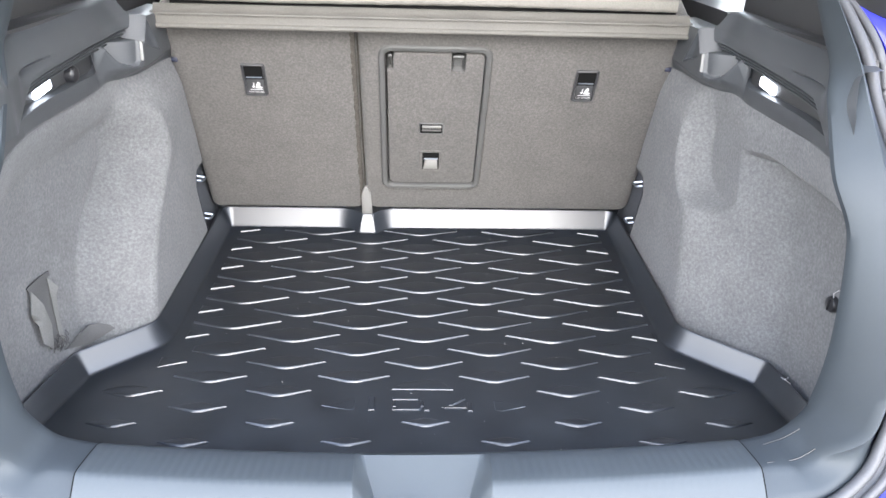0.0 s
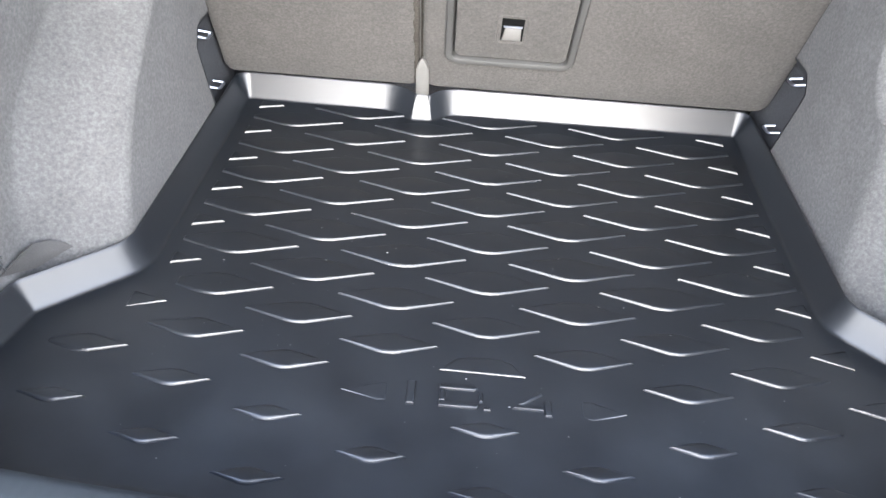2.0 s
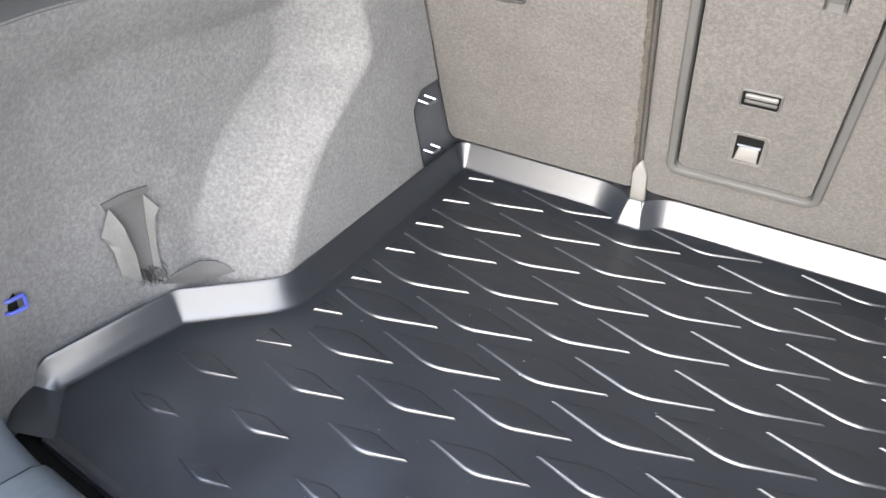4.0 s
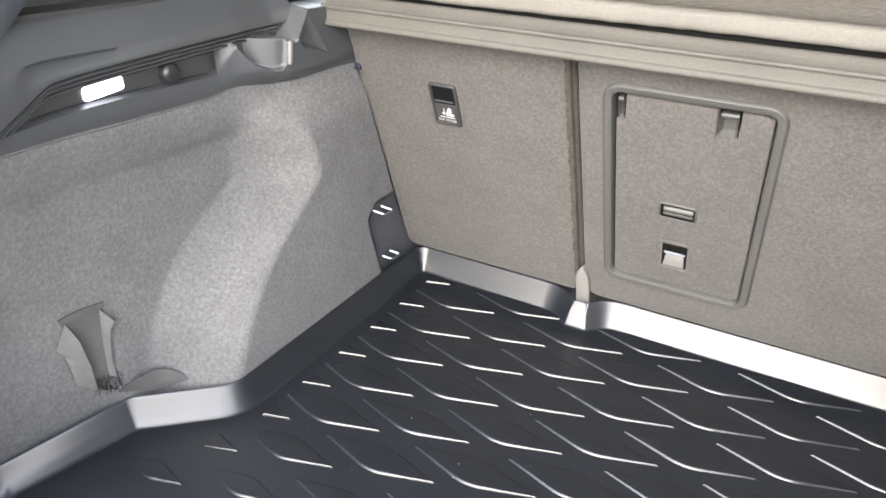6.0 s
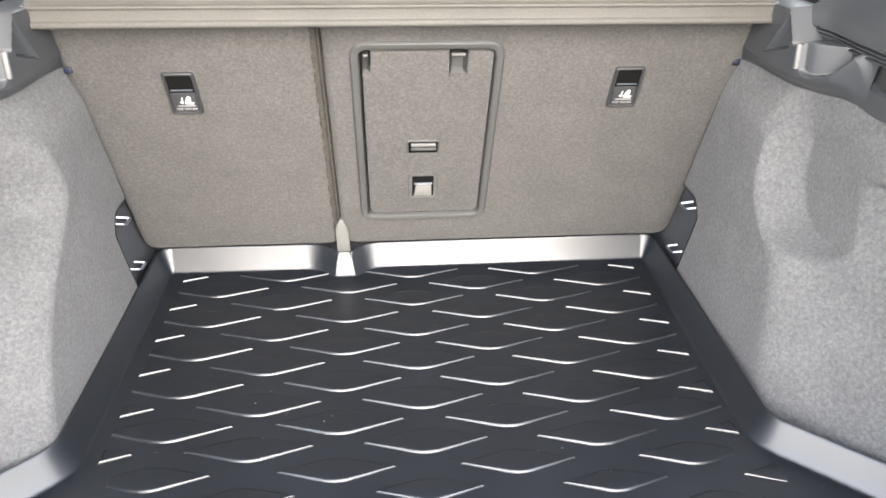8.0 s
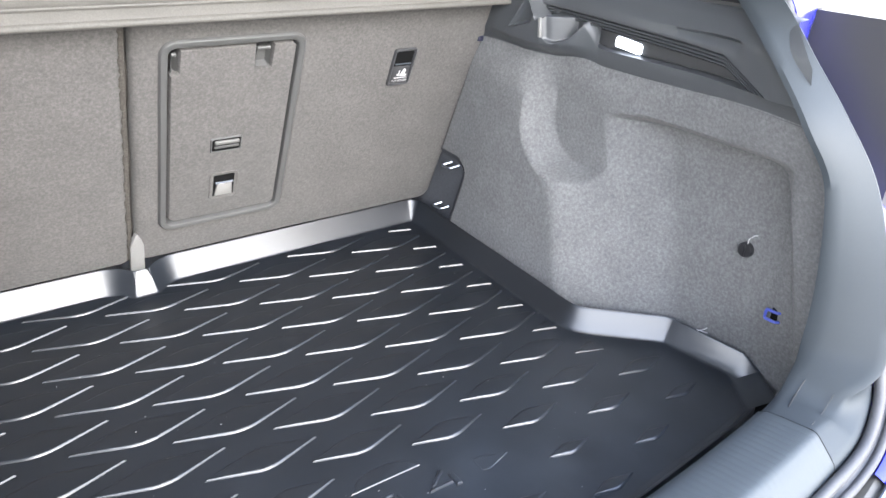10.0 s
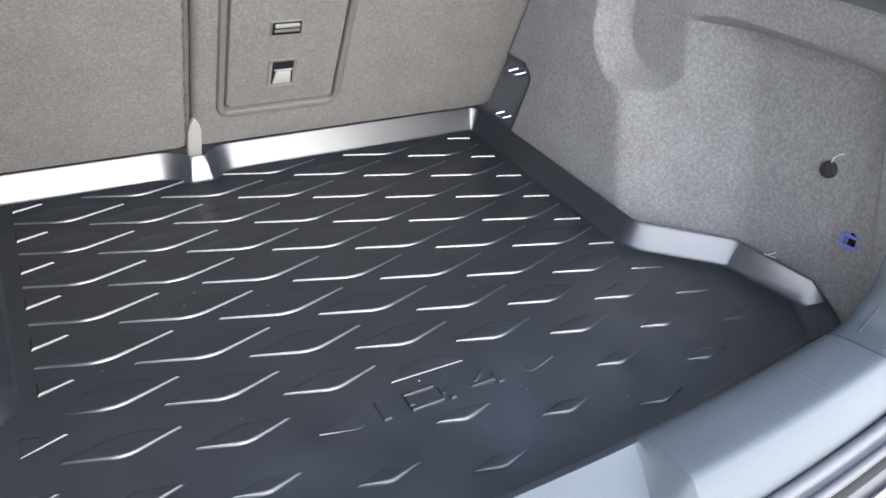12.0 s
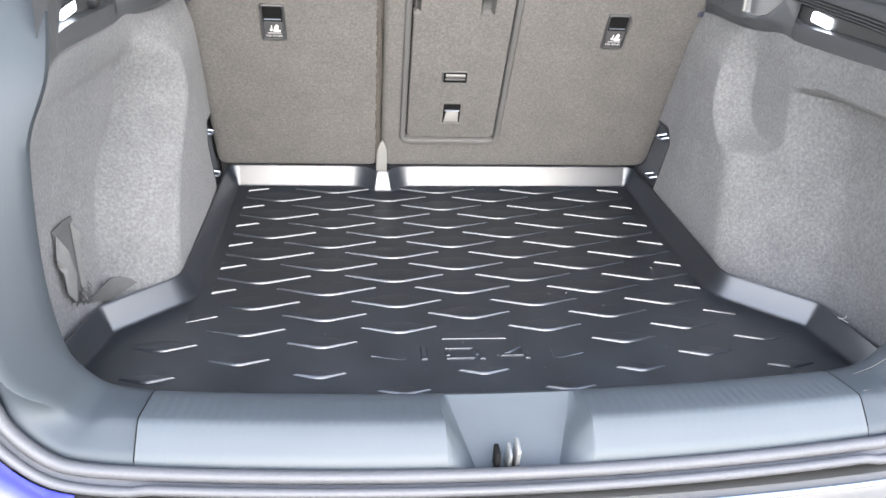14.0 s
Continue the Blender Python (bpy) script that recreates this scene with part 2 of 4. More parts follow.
def plate(outline, steps, bm=None, bottom=False):
    """A raised plate: outline (2D ring) at each (inset, height) of steps, capped at the last."""
    bm = bm or bmesh.new()
    n = len(outline)
    pts = [Vector(p) for p in outline]
    area = sum(pts[i].x * pts[(i + 1) % n].y - pts[(i + 1) % n].x * pts[i].y for i in range(n))
    sgn = 1 if area > 0 else -1
    def inset(d):
        res = []
        for i in range(n):
            a, b, c = pts[i - 1], pts[i], pts[(i + 1) % n]
            n1, n2 = Vector((-(b - a).y, (b - a).x)).normalized() * sgn, Vector((-(c - b).y, (c - b).x)).normalized() * sgn
            m = (n1 + n2)
            m = m / max(0.35, m.length_squared / 2) if m.length > 1e-6 else n1
            res.append(b + m * d)
        return res
    rings = [[bm.verts.new((p.x, p.y, h)) for p in inset(d)] for d, h in steps]
    for a, b in zip(rings, rings[1:]):
        for i in range(n):
            j = (i + 1) % n
            bm.faces.new((a[i], a[j], b[j], b[i]))
    bm.faces.new(rings[-1])
    if bottom:
        bm.faces.new(rings[0][::-1])
    return bm


def tube(path, r, seg=8, bm=None):
    bm = bm or bmesh.new()
    pts = [Vector(p) for p in path]
    rows = []
    for i, p in enumerate(pts):
        d = (pts[min(i + 1, len(pts) - 1)] - pts[max(i - 1, 0)]).normalized()
        up = Vector((0, 0, 1)) if abs(d.z) < 0.9 else Vector((1, 0, 0))
        u = d.cross(up).normalized()
        v = u.cross(d)
        rows.append([p + (u * math.cos(2 * math.pi * k / seg) + v * math.sin(2 * math.pi * k / seg)) * r for k in range(seg)])
    return loft(rows, closed=True, cap=True, bm=bm)


def catmull(vals, xs, x):
    """Smooth interpolation of vals at increasing xs."""
    if x <= xs[0]:
        return vals[0]
    if x >= xs[-1]:
        return vals[-1]
    i = max(k for k in range(len(xs) - 1) if xs[k] <= x)
    t = (x - xs[i]) / (xs[i + 1] - xs[i])
    h = xs[i + 1] - xs[i]
    def slope(k):
        if k in (0, len(xs) - 1):
            return 0.0
        a, b = (vals[k] - vals[k - 1]) / (xs[k] - xs[k - 1]), (vals[k + 1] - vals[k]) / (xs[k + 1] - xs[k])
        return 0.0 if a * b <= 0 else 2 * a * b / (a + b)
    return ((2 * t ** 3 - 3 * t * t + 1) * vals[i] + (t ** 3 - 2 * t * t + t) * h * slope(i)
            + (-2 * t ** 3 + 3 * t * t) * vals[i + 1] + (t ** 3 - t * t) * h * slope(i + 1))


# ---- ground ----
bm = bmesh.new()
bmesh.ops.create_grid(bm, x_segments=40, y_segments=40, size=300)
ground = part("ground", bm, CONCRETE, None)
ground.location = (0, 0, -0.72)
tagged(ground, "pale sunlit concrete ground behind the car", "ground", kind="structure")

# ---- cargo mat ----
mat = thing("cargo_mat", "black moulded rubber boot liner with raised diamond pads and a rim", "cargo mat")
RIM = [(-0.538, 0.056), (-0.590, 0.108), (-0.5955, 0.1165), (-0.568, 0.276), (-0.462, 0.378), (-0.470, 0.900), (-0.187, 0.897), (-0.152, 0.866), (-0.112, 0.866), (-0.080, 0.897),
       (0.470, 0.900), (0.449, 0.366), (0.569, 0.252), (0.586, 0.131), (0.578, 0.121), (0.532, 0.062)]
# the fold beside each wheel arch is the softest corner
RADII = [0, 0, 0, 0.002, 0.035, 0.006, 0.03, 0.005, 0.005, 0.03, 0.006, 0.035, 0.002, 0, 0, 0]


def soft_ring(pts, radii, seg=6):
    out, n = [], len(pts)
    v = [Vector(p) for p in pts]
    for i in range(n):
        if not radii[i]:
            out.append(v[i])
            continue
        a, b, c = v[i - 1], v[i], v[(i + 1) % n]
        r = min(radii[i], (a - b).length * 0.48, (c - b).length * 0.48)
        p, q = b + (a - b).normalized() * r, b + (c - b).normalized() * r
        out += [p * (1 - t) ** 2 + b * 2 * t * (1 - t) + q * t * t for t in [k / seg for k in range(seg + 1)]]
    return out


rim_line = soft_ring(RIM, RADII)


def offset_line(pts, d):
    """An open polyline moved sideways: outward for this one, which runs clockwise from the front left."""
    out = []
    for i, p in enumerate(pts):
        a, c = pts[max(i - 1, 0)], pts[min(i + 1, len(pts) - 1)]
        n1, n2 = Vector((-(p - a).y, (p - a).x)), Vector((-(c - p).y, (c - p).x))
        n1 = n1.normalized() if n1.length > 1e-9 else n2.normalized()
        n2 = n2.normalized() if n2.length > 1e-9 else n1
        m = n1 + n2
        out.append(p + m / max(0.5, m.length_squared / 2) * d)
    return out


BACK = [(-0.003, 0.0), (-0.001, 0.0005), (0.0010, 0.0025), (0.0024, 0.0050), (0.0106, 0.0232), (0.0186, 0.0412), (0.0195, 0.0436), (0.0212, 0.0456), (0.0228, 0.0450), (0.0235, 0.042), (0.0235, 0.003)]
SIDE = [(-0.003, 0.0), (-0.001, 0.0005), (0.001, 0.0025), (0.0024, 0.0045), (0.0115, 0.0180), (0.0206, 0.0320), (0.0220, 0.034), (0.0238, 0.0355), (0.0258, 0.033), (0.0265, 0.030), (0.0265, 0.003)]


def rim_rows():
    """The rim's section is steeper and taller along the seats than along the sides."""
    rows = []
    for (db, zb), (ds, zs) in zip(BACK, SIDE):
        lb, ls = offset_line(rim_line, db), offset_line(rim_line, ds)
        row = []
        for p, q, base in zip(lb, ls, rim_line):
            t = max(min(1, max(0, (base.y - 0.80) / 0.085)), 0.6)
            x, y, z = q.x + (p.x - q.x) * t, q.y + (p.y - q.y) * t, zs + (zb - zs) * t
            w = 1 - min(1, max(0, (base.y - 0.36) / 0.05))       # steeper before each wheel arch
            k = 1.06 if base.y > 0.2 else 0.80
            x, y, z = x + (base.x + (p.x - base.x) * k - x) * w, y + (base.y + (p.y - base.y) * k - y) * w, z + (zb * 0.87 - z) * w
            if base.y < (0.112 if base.x < 0 else 0.126):       # the rim drops to a low flared foot beside the sill
                out = max(0.0, ds) / 0.0265
                x, y, z = x + math.copysign(0.026, x) * out, y - 0.012 * out, z * 0.36
            row.append(Vector((x, y, z)))
        rows.append(row)
    return rows


rows = rim_rows()
part("rim", loft(rows), RUBBER, mat, "satin black upturned rim")
floor_loop = [(p.x, p.y) for p in offset_line(rim_line, -0.003)]
front = [(0.47, 0.055), (0.40, 0.050), (0.24, 0.038), (0.12, 0.030), (0.0, 0.026), (-0.12, 0.028), (-0.24, 0.034), (-0.40, 0.045), (-0.48, 0.053)]
bm = bmesh.new()
ring = [bm.verts.new((x, y, 0)) for x, y in floor_loop + front]
bm.faces.new(ring)
bmesh.ops.triangulate(bm, faces=bm.faces[:])
low = bmesh.ops.extrude_face_region(bm, geom=bm.faces[:])
bmesh.ops.translate(bm, vec=(0, 0, -0.004), verts=[g for g in low["geom"] if isinstance(g, bmesh.types.BMVert)])
part("base_sheet", bm, RUBBER, mat)
front_line = [Vector((x, y)) for x, y in [floor_loop[-1]] + front + [floor_loop[0]]]
front_line = round_path(front_line, 0.05)
rows = [[Vector((p.x, p.y, z)) for p in offset_line(front_line, d)] for d, z in [(-0.004, 0.0004), (0.004, 0.002), (0.010, 0.010), (0.013, 0.012), (0.014, 0.009), (0.013, -0.004)]]
part("front_lip", loft(rows), RUBBER, mat)

# raised pads, in staggered rows; each row nearer the sill is a little closer and its pads smaller
PITCH = 0.1212
ROW_Y = [0.856, 0.806, 0.756, 0.708, 0.660, 0.613, 0.567, 0.520, 0.472, 0.426, 0.381, 0.337, 0.297, 0.257, 0.219, 0.179, 0.142, 0.098, 0.060]


def pad_outline(hw, rise):
    side = [(-hw, rise), (-0.27 * hw, 0.156 * rise), (-0.18 * hw, 0.069 * rise), (-0.09 * hw, 0.017 * rise), (0, 0), (0.09 * hw, 0.017 * rise), (0.18 * hw, 0.069 * rise), (0.27 * hw, 0.156 * rise), (hw, rise)]
    return side + [(x, 2 * rise - y) for x, y in side[-2:0:-1]]


def clipped(outline, x0, x1):
    """The part of a convex ring between two x."""
    def cut(ring, inside, edge):
        out = []
        for i, p in enumerate(ring):
            q = ring[i - 1]
            if inside(p) != inside(q):
                t = (edge - q[0]) / (p[0] - q[0])
                out.append((edge, q[1] + t * (p[1] - q[1])))
            if inside(p):
                out.append(p)
        return out
    ring = cut(outline, lambda p: p[0] >= x0, x0)
    return cut(ring, lambda p: p[0] <= x1, x1) if ring else ring


def side_limit(y):
    return 0.441 if y > 0.375 else 0.53


PAD_MESH = {}


def smooth_step(t):
    t = min(1.0, max(0.0, t))
    return t * t * (3 - 2 * t)


for i, y in enumerate(ROW_Y):
    hw = min(0.0925, max(0.040, 0.040 + (y - 0.14) * 0.2))
    rise = 0.29 * hw
    for k in range(-4, 5):
        if (k + i) % 2:
            continue
        x = k * PITCH - 0.002
        if y < 0.08 and abs(k) > 3 or abs(k) == 4 and y < 0.12:
            continue
        if k == 0 and 0.17 < y < 0.25 or abs(k) == 1 and 0.17 < y < 0.2:
            continue
        lim = side_limit(y)
        if y < 0.37 and y + 2 * rise > 0.27:
            lim = 0.440 + (0.362 - y - 2 * rise) * 1.05
        outline = pad_outline(hw, rise)
        if abs(x) + hw > lim:
            outline = clipped(outline, -lim - x, lim - x)
            if len(outline) < 3 or max(p[0] for p in outline) - min(p[0] for p in outline) < 0.02:
                continue
        key = (round(hw, 4), round(x, 3) if abs(x) + hw > lim else 0, round(lim, 3) if abs(x) + hw > lim else 0)
        if key not in PAD_MESH:
            low = 1 - smooth_step((y - 0.10) / 0.22)            # pads by the sill have a gentler edge
            bm = plate(outline, [(0, -0.0008), (0.0008 + 0.0003 * low, 0.0011), (0.0019 + 0.0008 * low, 0.0025), (0.0031 + 0.0008 * low, 0.0033), (0.0046 + 0.0008 * low, 0.0035)])
            for v in bm.verts:                         # each pad slopes down towards the seats
                if v.co.z > 0:
                    v.co.z *= 1 - 0.8 * min(1, max(0, v.co.y / (2 * rise) - 0.42) / 0.58)
                    if y < 0.37 and abs(x) + hw > lim and abs(v.co.x + x) > lim - 0.006:    # cut pads run out at the rim
                        v.co.z *= 0.25
            ob = part("pad", bm, RUBBER, mat)
            PAD_MESH[key] = ob.data
        else:
            ob = new("pad", PAD_MESH[key])
            ob.parent = mat
        ob.location = (x, y - 0.002 - 0.010 * max(0.0, x), 0)


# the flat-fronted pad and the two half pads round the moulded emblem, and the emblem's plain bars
LOW = [(0, -0.0008), (0.0012, 0.0008), (0.0026, 0.0016), (0.0036, 0.0018)]
PROUD = [(0, -0.0008), (0.0005, 0.0012), (0.0011, 0.0024), (0.0018, 0.0030), (0.0024, 0.0031)]


def bar(name, pts, label=""):
    cx, cy = sum(p[0] for p in pts) / len(pts), sum(p[1] for p in pts) / len(pts)
    ob = part(name, plate([(x - cx, y - cy) for x, y in pts], PROUD if label else LOW), RUBBER, mat, label)
    ob.location = (cx, cy, 0)
    return ob


bar("pad", [(-0.059, 0.236), (0.048, 0.234), (0.03, 0.256), (0.012, 0.262), (-0.018, 0.262), (-0.038, 0.257)])
half_l = bar("pad", [(-0.171, 0.194), (-0.126, 0.182), (-0.116, 0.1835), (-0.116, 0.2100), (-0.124, 0.2105)])
half_r = bar("pad", [(0.122, 0.1775), (0.163, 0.190), (0.122, 0.2065), (0.110, 0.2060), (0.110, 0.1810)])
for ob, cut in ((half_l, -0.129), (half_r, 0.125)):         # both run out flat beside the emblem
    for v in ob.data.vertices:
        if abs(v.co.x + ob.location.x) < abs(cut):
            v.co.z = min(v.co.z, 0.0002)
bar("emblem_bar", [(-0.094, 0.180), (-0.083, 0.180), (-0.083, 0.215), (-0.094, 0.215)], "plain moulded bar")
bar("emblem_bar", [(-0.056, 0.180), (-0.012, 0.180), (-0.008, 0.184), (-0.008, 0.188), (-0.056, 0.188)], "plain moulded bar")
bar("emblem_bar", [(-0.056, 0.206), (-0.014, 0.206), (-0.010, 0.210), (-0.014, 0.214), (-0.056, 0.214)], "plain moulded bar")
bar("emblem_bar", [(-0.056, 0.188), (-0.048, 0.188), (-0.048, 0.206), (-0.056, 0.206)], "plain moulded bar")
bar("emblem_bar", [(-0.010, 0.188), (-0.004, 0.190), (-0.004, 0.204), (-0.010, 0.206)], "plain moulded bar")
bar("emblem_bar", [(-0.004, 0.178), (0.005, 0.178), (0.005, 0.185), (-0.004, 0.185)], "plain moulded bar")
bar("emblem_bar", [(0.028, 0.185), (0.066, 0.184), (0.066, 0.191), (0.034, 0.191)], "plain moulded bar")
bar("emblem_bar", [(0.034, 0.191), (0.042, 0.191), (0.066, 0.209), (0.060, 0.213)], "plain moulded bar")
bar("emblem_bar", [(0.066, 0.177), (0.075, 0.177), (0.075, 0.200), (0.066, 0.200)], "plain moulded bar")

# ---- boot floor and cabin shell ----
part("floor", box((1.30, 2.30, 0.03), (0, 1.14, -0.022)), CARPET)
tagged(bpy.data.objects["floor"], "grey carpeted boot floor under the mat", "floor", kind="structure")
part("ceiling", box((1.32, 2.02, 0.03), (0, 1.28, 0.955)), HEADLINER)
tagged(bpy.data.objects["ceiling"], "grey fabric roof lining of the car", "ceiling", kind="structure")
# the raised tailgate overhead: a frame round its window, and its lower panel
gate = [(0.27, 0.97), (0.19, 1.04), (0.03, 1.17), (-0.25, 1.37), (-0.36, 1.44), (-0.54, 1.53), (-0.69, 1.55)]
bm = bmesh.new()


def gate_piece(x0, x1, pts):
    return loft([[(x, y, z - 0.05 * (x / 0.62) ** 2) for y, z in pts] for x in [x0 + (x1 - x0) * i / 6 for i in range(7)]], bm=bm)


gate_piece(-0.62, 0.62, gate[:2])
gate_piece(-0.62, -0.47, gate[1:5])
gate_piece(0.47, 0.62, gate[1:5])
gate_piece(-0.62, 0.62, gate[4:])
bmesh.ops.remove_doubles(bm, verts=bm.verts[:], dist=0.0005)
bmesh.ops.recalc_face_normals(bm, faces=bm.faces[:])
bmesh.ops.solidify(bm, geom=bm.faces[:], thickness=0.03)
part("ceiling_tailgate", bm, DARK_PLASTIC)
tagged(bpy.data.objects["ceiling_tailgate"], "dark lining of the raised tailgate overhead", "ceiling", kind="structure")
bm = loft([[(x, y - 0.004, z - 0.012 - 0.05 * (x / 0.62) ** 2) for y, z in gate[1:5]] for x in [-0.48 + 0.16 * i for i in range(7)]])
tagged(part("window_tailgate", bm, GLASS), "dark tinted glass of the raised tailgate", "window", kind="structure")
part("wall_front", box((1.32, 0.03, 1.0), (0, 2.29, 0.46)), DARK_PLASTIC)
tagged(bpy.data.objects["wall_front"], "dark front end of the cabin", "wall", kind="structure")
for s, name in ((-1, "wall_left"), (1, "wall_right")):
    # a low body side, then pillars with the side windows between them
    bm = box((0.03, 2.26, 0.60), (s * 0.665, 1.15, 0.265))
    box((0.03, 0.47, 0.40), (s * 0.625, 0.440, 0.755), bm=bm)
    box((0.03, 0.11, 0.40), (s * 0.645, 0.965, 0.755), bm=bm)
    box((0.03, 0.62, 0.40), (s * 0.650, 1.98, 0.755), bm=bm)
    box((0.10, 2.10, 0.03), (s * 0.615, 1.23, 0.552), bm=bm)
    part(name, bm, DARK_PLASTIC)
    for y0, y1 in ((0.675, 0.91), (1.02, 1.67)):
        pane = part("window_%d" % (1 if s < 0 else 2) if y0 < 0.7 else "window_%d" % (3 if s < 0 else 4), box((0.005, y1 - y0 + 0.02, 0.41), (s * 0.648, (y0 + y1) / 2, 0.76)), CLEAR_GLASS)
        pane.visible_shadow = False
        tagged(pane, "lightly tinted side window glass", "window", kind="structure")
    tagged(bpy.data.objects[name], "dark inner body side with window openings", "wall", kind="structure")

# ---- seat backs ----
LEAN_Y, LEAN_K = 0.93, 0.45            # the carpeted back lies on y = 0.93 - 0.45 z
SLANT = math.atan(LEAN_K)
SEAT = Matrix(((1, 0, 0, 0), (0, -math.sin(SLANT), -math.cos(SLANT), LEAN_Y), (0, math.cos(SLANT), -math.sin(SLANT), 0), (0, 0, 0, 1)))
K = 1 / math.cos(SLANT)                # height to length along the back


def on_seat(x, z, out=0.0):
    """A pose on the seat back at width x and height z: x right, y up along it, z towards the boot."""
    return SEAT @ Matrix.Translation((x, z * K, out))


def ring_plate(w, h, r, band, steps):
    """A frame: a rounded ring whose section goes from its outer edge (0) to its inner edge (1)."""
    outer, inner = rounded_rect(w, h, r), rounded_rect(w - 2 * band, h - 2 * band, max(0.003, r - band))
    return loft([[(a[0] + (b[0] - a[0]) * f, a[1] + (b[1] - a[1]) * f, z) for a, b in zip(outer, inner)] for f, z in steps], closed=True)


def seat_back(x0, x1, z0, z1, hole=None):
    """The padded board of a seat back, lumpy by a millimetre or two; hole: the width and height cut out, centre x and z."""
    h = (z1 - z0) * K
    w = x1 - x0
    cx, cz = (x0 + x1) / 2, (z0 + z1) / 2
    bm = bmesh.new()
    if not hole:
        plate(rounded_rect(w, h, 0.022), [(0, -0.09), (0, -0.014), (0.002, -0.007), (0.006, -0.003), (0.012, -0.0008), (0.02, 0.0)], bm=bm, bottom=True)
    else:
        hw, hh, hx, hz = hole
        outer = rounded_rect(w, h, 0.022, 7)
        inner = [(x + hx - cx, y + (hz - cz) * K) for x, y in rounded_rect(hw, hh, 0.016, 7)]
        def ring(d, z):
            f = 1 - 2 * d / w, 1 - 2 * d / h
            return [(x * f[0], y * f[1], z) for x, y in outer]
        rows = [ring(0, -0.09), ring(0, -0.014), ring(0.002, -0.007), ring(0.006, -0.003), ring(0.012, -0.0008), ring(0.02, 0.0)]
        rows += [[(x, y, 0.0) for x, y in inner], [(x, y, -0.03) for x, y in inner]]
        loft(rows, closed=True, bm=bm)
        bm.faces.new([v for v in bm.verts if abs(v.co.z + 0.03) < 1e-6 and (v.co.x + cx - hx) ** 2 < hw * hw][:len(inner)])
    bmesh.ops.transform(bm, matrix=on_seat(cx, cz), verts=bm.verts[:])
    return bm


HX, HZ = 0.0205, 0.2995
seat_l = thing("rear_seat", "narrow rear seat back upright, grey-brown carpeted rear face", "seat back", "rear seat backs")
part("backrest", seat_back(-0.512, -0.139, 0.047, 0.552), SEAT_CARPET, seat_l)
seat_r = thing("rear_seat", "wide rear seat back upright, grey-brown carpeted rear face with load hatch", "seat back", "rear seat backs")
part("backrest", seat_back(-0.1345, 0.518, 0.047, 0.552, (0.208, 0.376, HX, HZ)), SEAT_CARPET, seat_r)
# the flap of cloth that closes the slit between the two backs
bm = loft([[(x, LEAN_Y - 0.45 * z + 0.022 + 0.004 * math.sin(40 * z + x * 90), z) for x in (-0.150, -0.141, -0.135, -0.128, -0.118)] for z in [0.05 + 0.0205 * i for i in range(25)]])
part("slit_cloth", bm, FRINGE, seat_l, "dark brown cloth in the slit")

# frayed dark binding along the edge of the narrow back
rng = random.Random(3)
bm = loft([[SEAT @ Vector((x + e * rng.uniform(-0.0018, 0.0018), z * K, h)) for x, e, h in ((-0.1495, 1, 0.0002), (-0.1475, 0.4, 0.0014), (-0.1420, 0.2, 0.0006), (-0.1400, 0.2, -0.006))] for z in [0.062 + 0.006 * i for i in range(79)]])
part("edge_binding", bm, FRINGE, seat_l, "frayed dark brown edge binding")
frame_ob = part("hatch_frame", ring_plate(0.233, 0.400, 0.026, 0.0150, [(0, -0.001), (0.08, 0.0035), (0.22, 0.0055), (0.70, 0.0055), (0.86, 0.004), (0.95, 0.0), (1.0, -0.012)]), SEAT_PLASTIC, seat_r, "smooth warm grey plastic frame")
frame_ob.matrix_basis = on_seat(HX, HZ)


def hatch_board():
    """The hatch: a carpeted board with two hinge notches in its top edge."""
    w, h = 0.1985, 0.362
    x0, x1, y0, y1 = -w / 2, w / 2, -h / 2, h / 2
    ring = [(x1, y0 + 0.008), (x1, y1 - 0.008), (x1 - 0.008, y1), (x1 - 0.0385, y1), (x1 - 0.040, y1 - 0.044), (x1 - 0.066, y1 - 0.044), (x1 - 0.0675, y1),
            (x0 + 0.014, y1), (x0 + 0.012, y1 - 0.040), (x0, y1 - 0.044), (x0, y0 + 0.008), (x0 + 0.008, y0), (x1 - 0.008, y0)]
    return plate(ring, [(0, -0.02), (0, -0.002), (0.0015, 0.0012), (0.004, 0.002)])


hatch = part("load_hatch", hatch_board(), SEAT_CARPET, seat_r, "carpeted load-through hatch")
hatch.matrix_basis = on_seat(HX + 0.001, HZ)
for dx, wide in ((0.046, 0.0235), (-0.0935, 0.009)):
    bm = plate(rounded_rect(wide, 0.040, 0.0042), [(0, -0.004), (0.002, -0.011), (0.0038, -0.015)])
    hg = part("hinge", bm, SEAT_PLASTIC, hatch, "grey plastic hinge pocket")
    hg.location = (dx, 0.157, 0.0)
    bm = tube([(-wide / 2 + 0.001, 0, 0), (wide / 2 - 0.001, 0, 0)], 0.0035, 10)
    pin = part("hinge_pin", bm, SEAT_PLASTIC, hatch)
    pin.location = (dx, 0.170, -0.006)
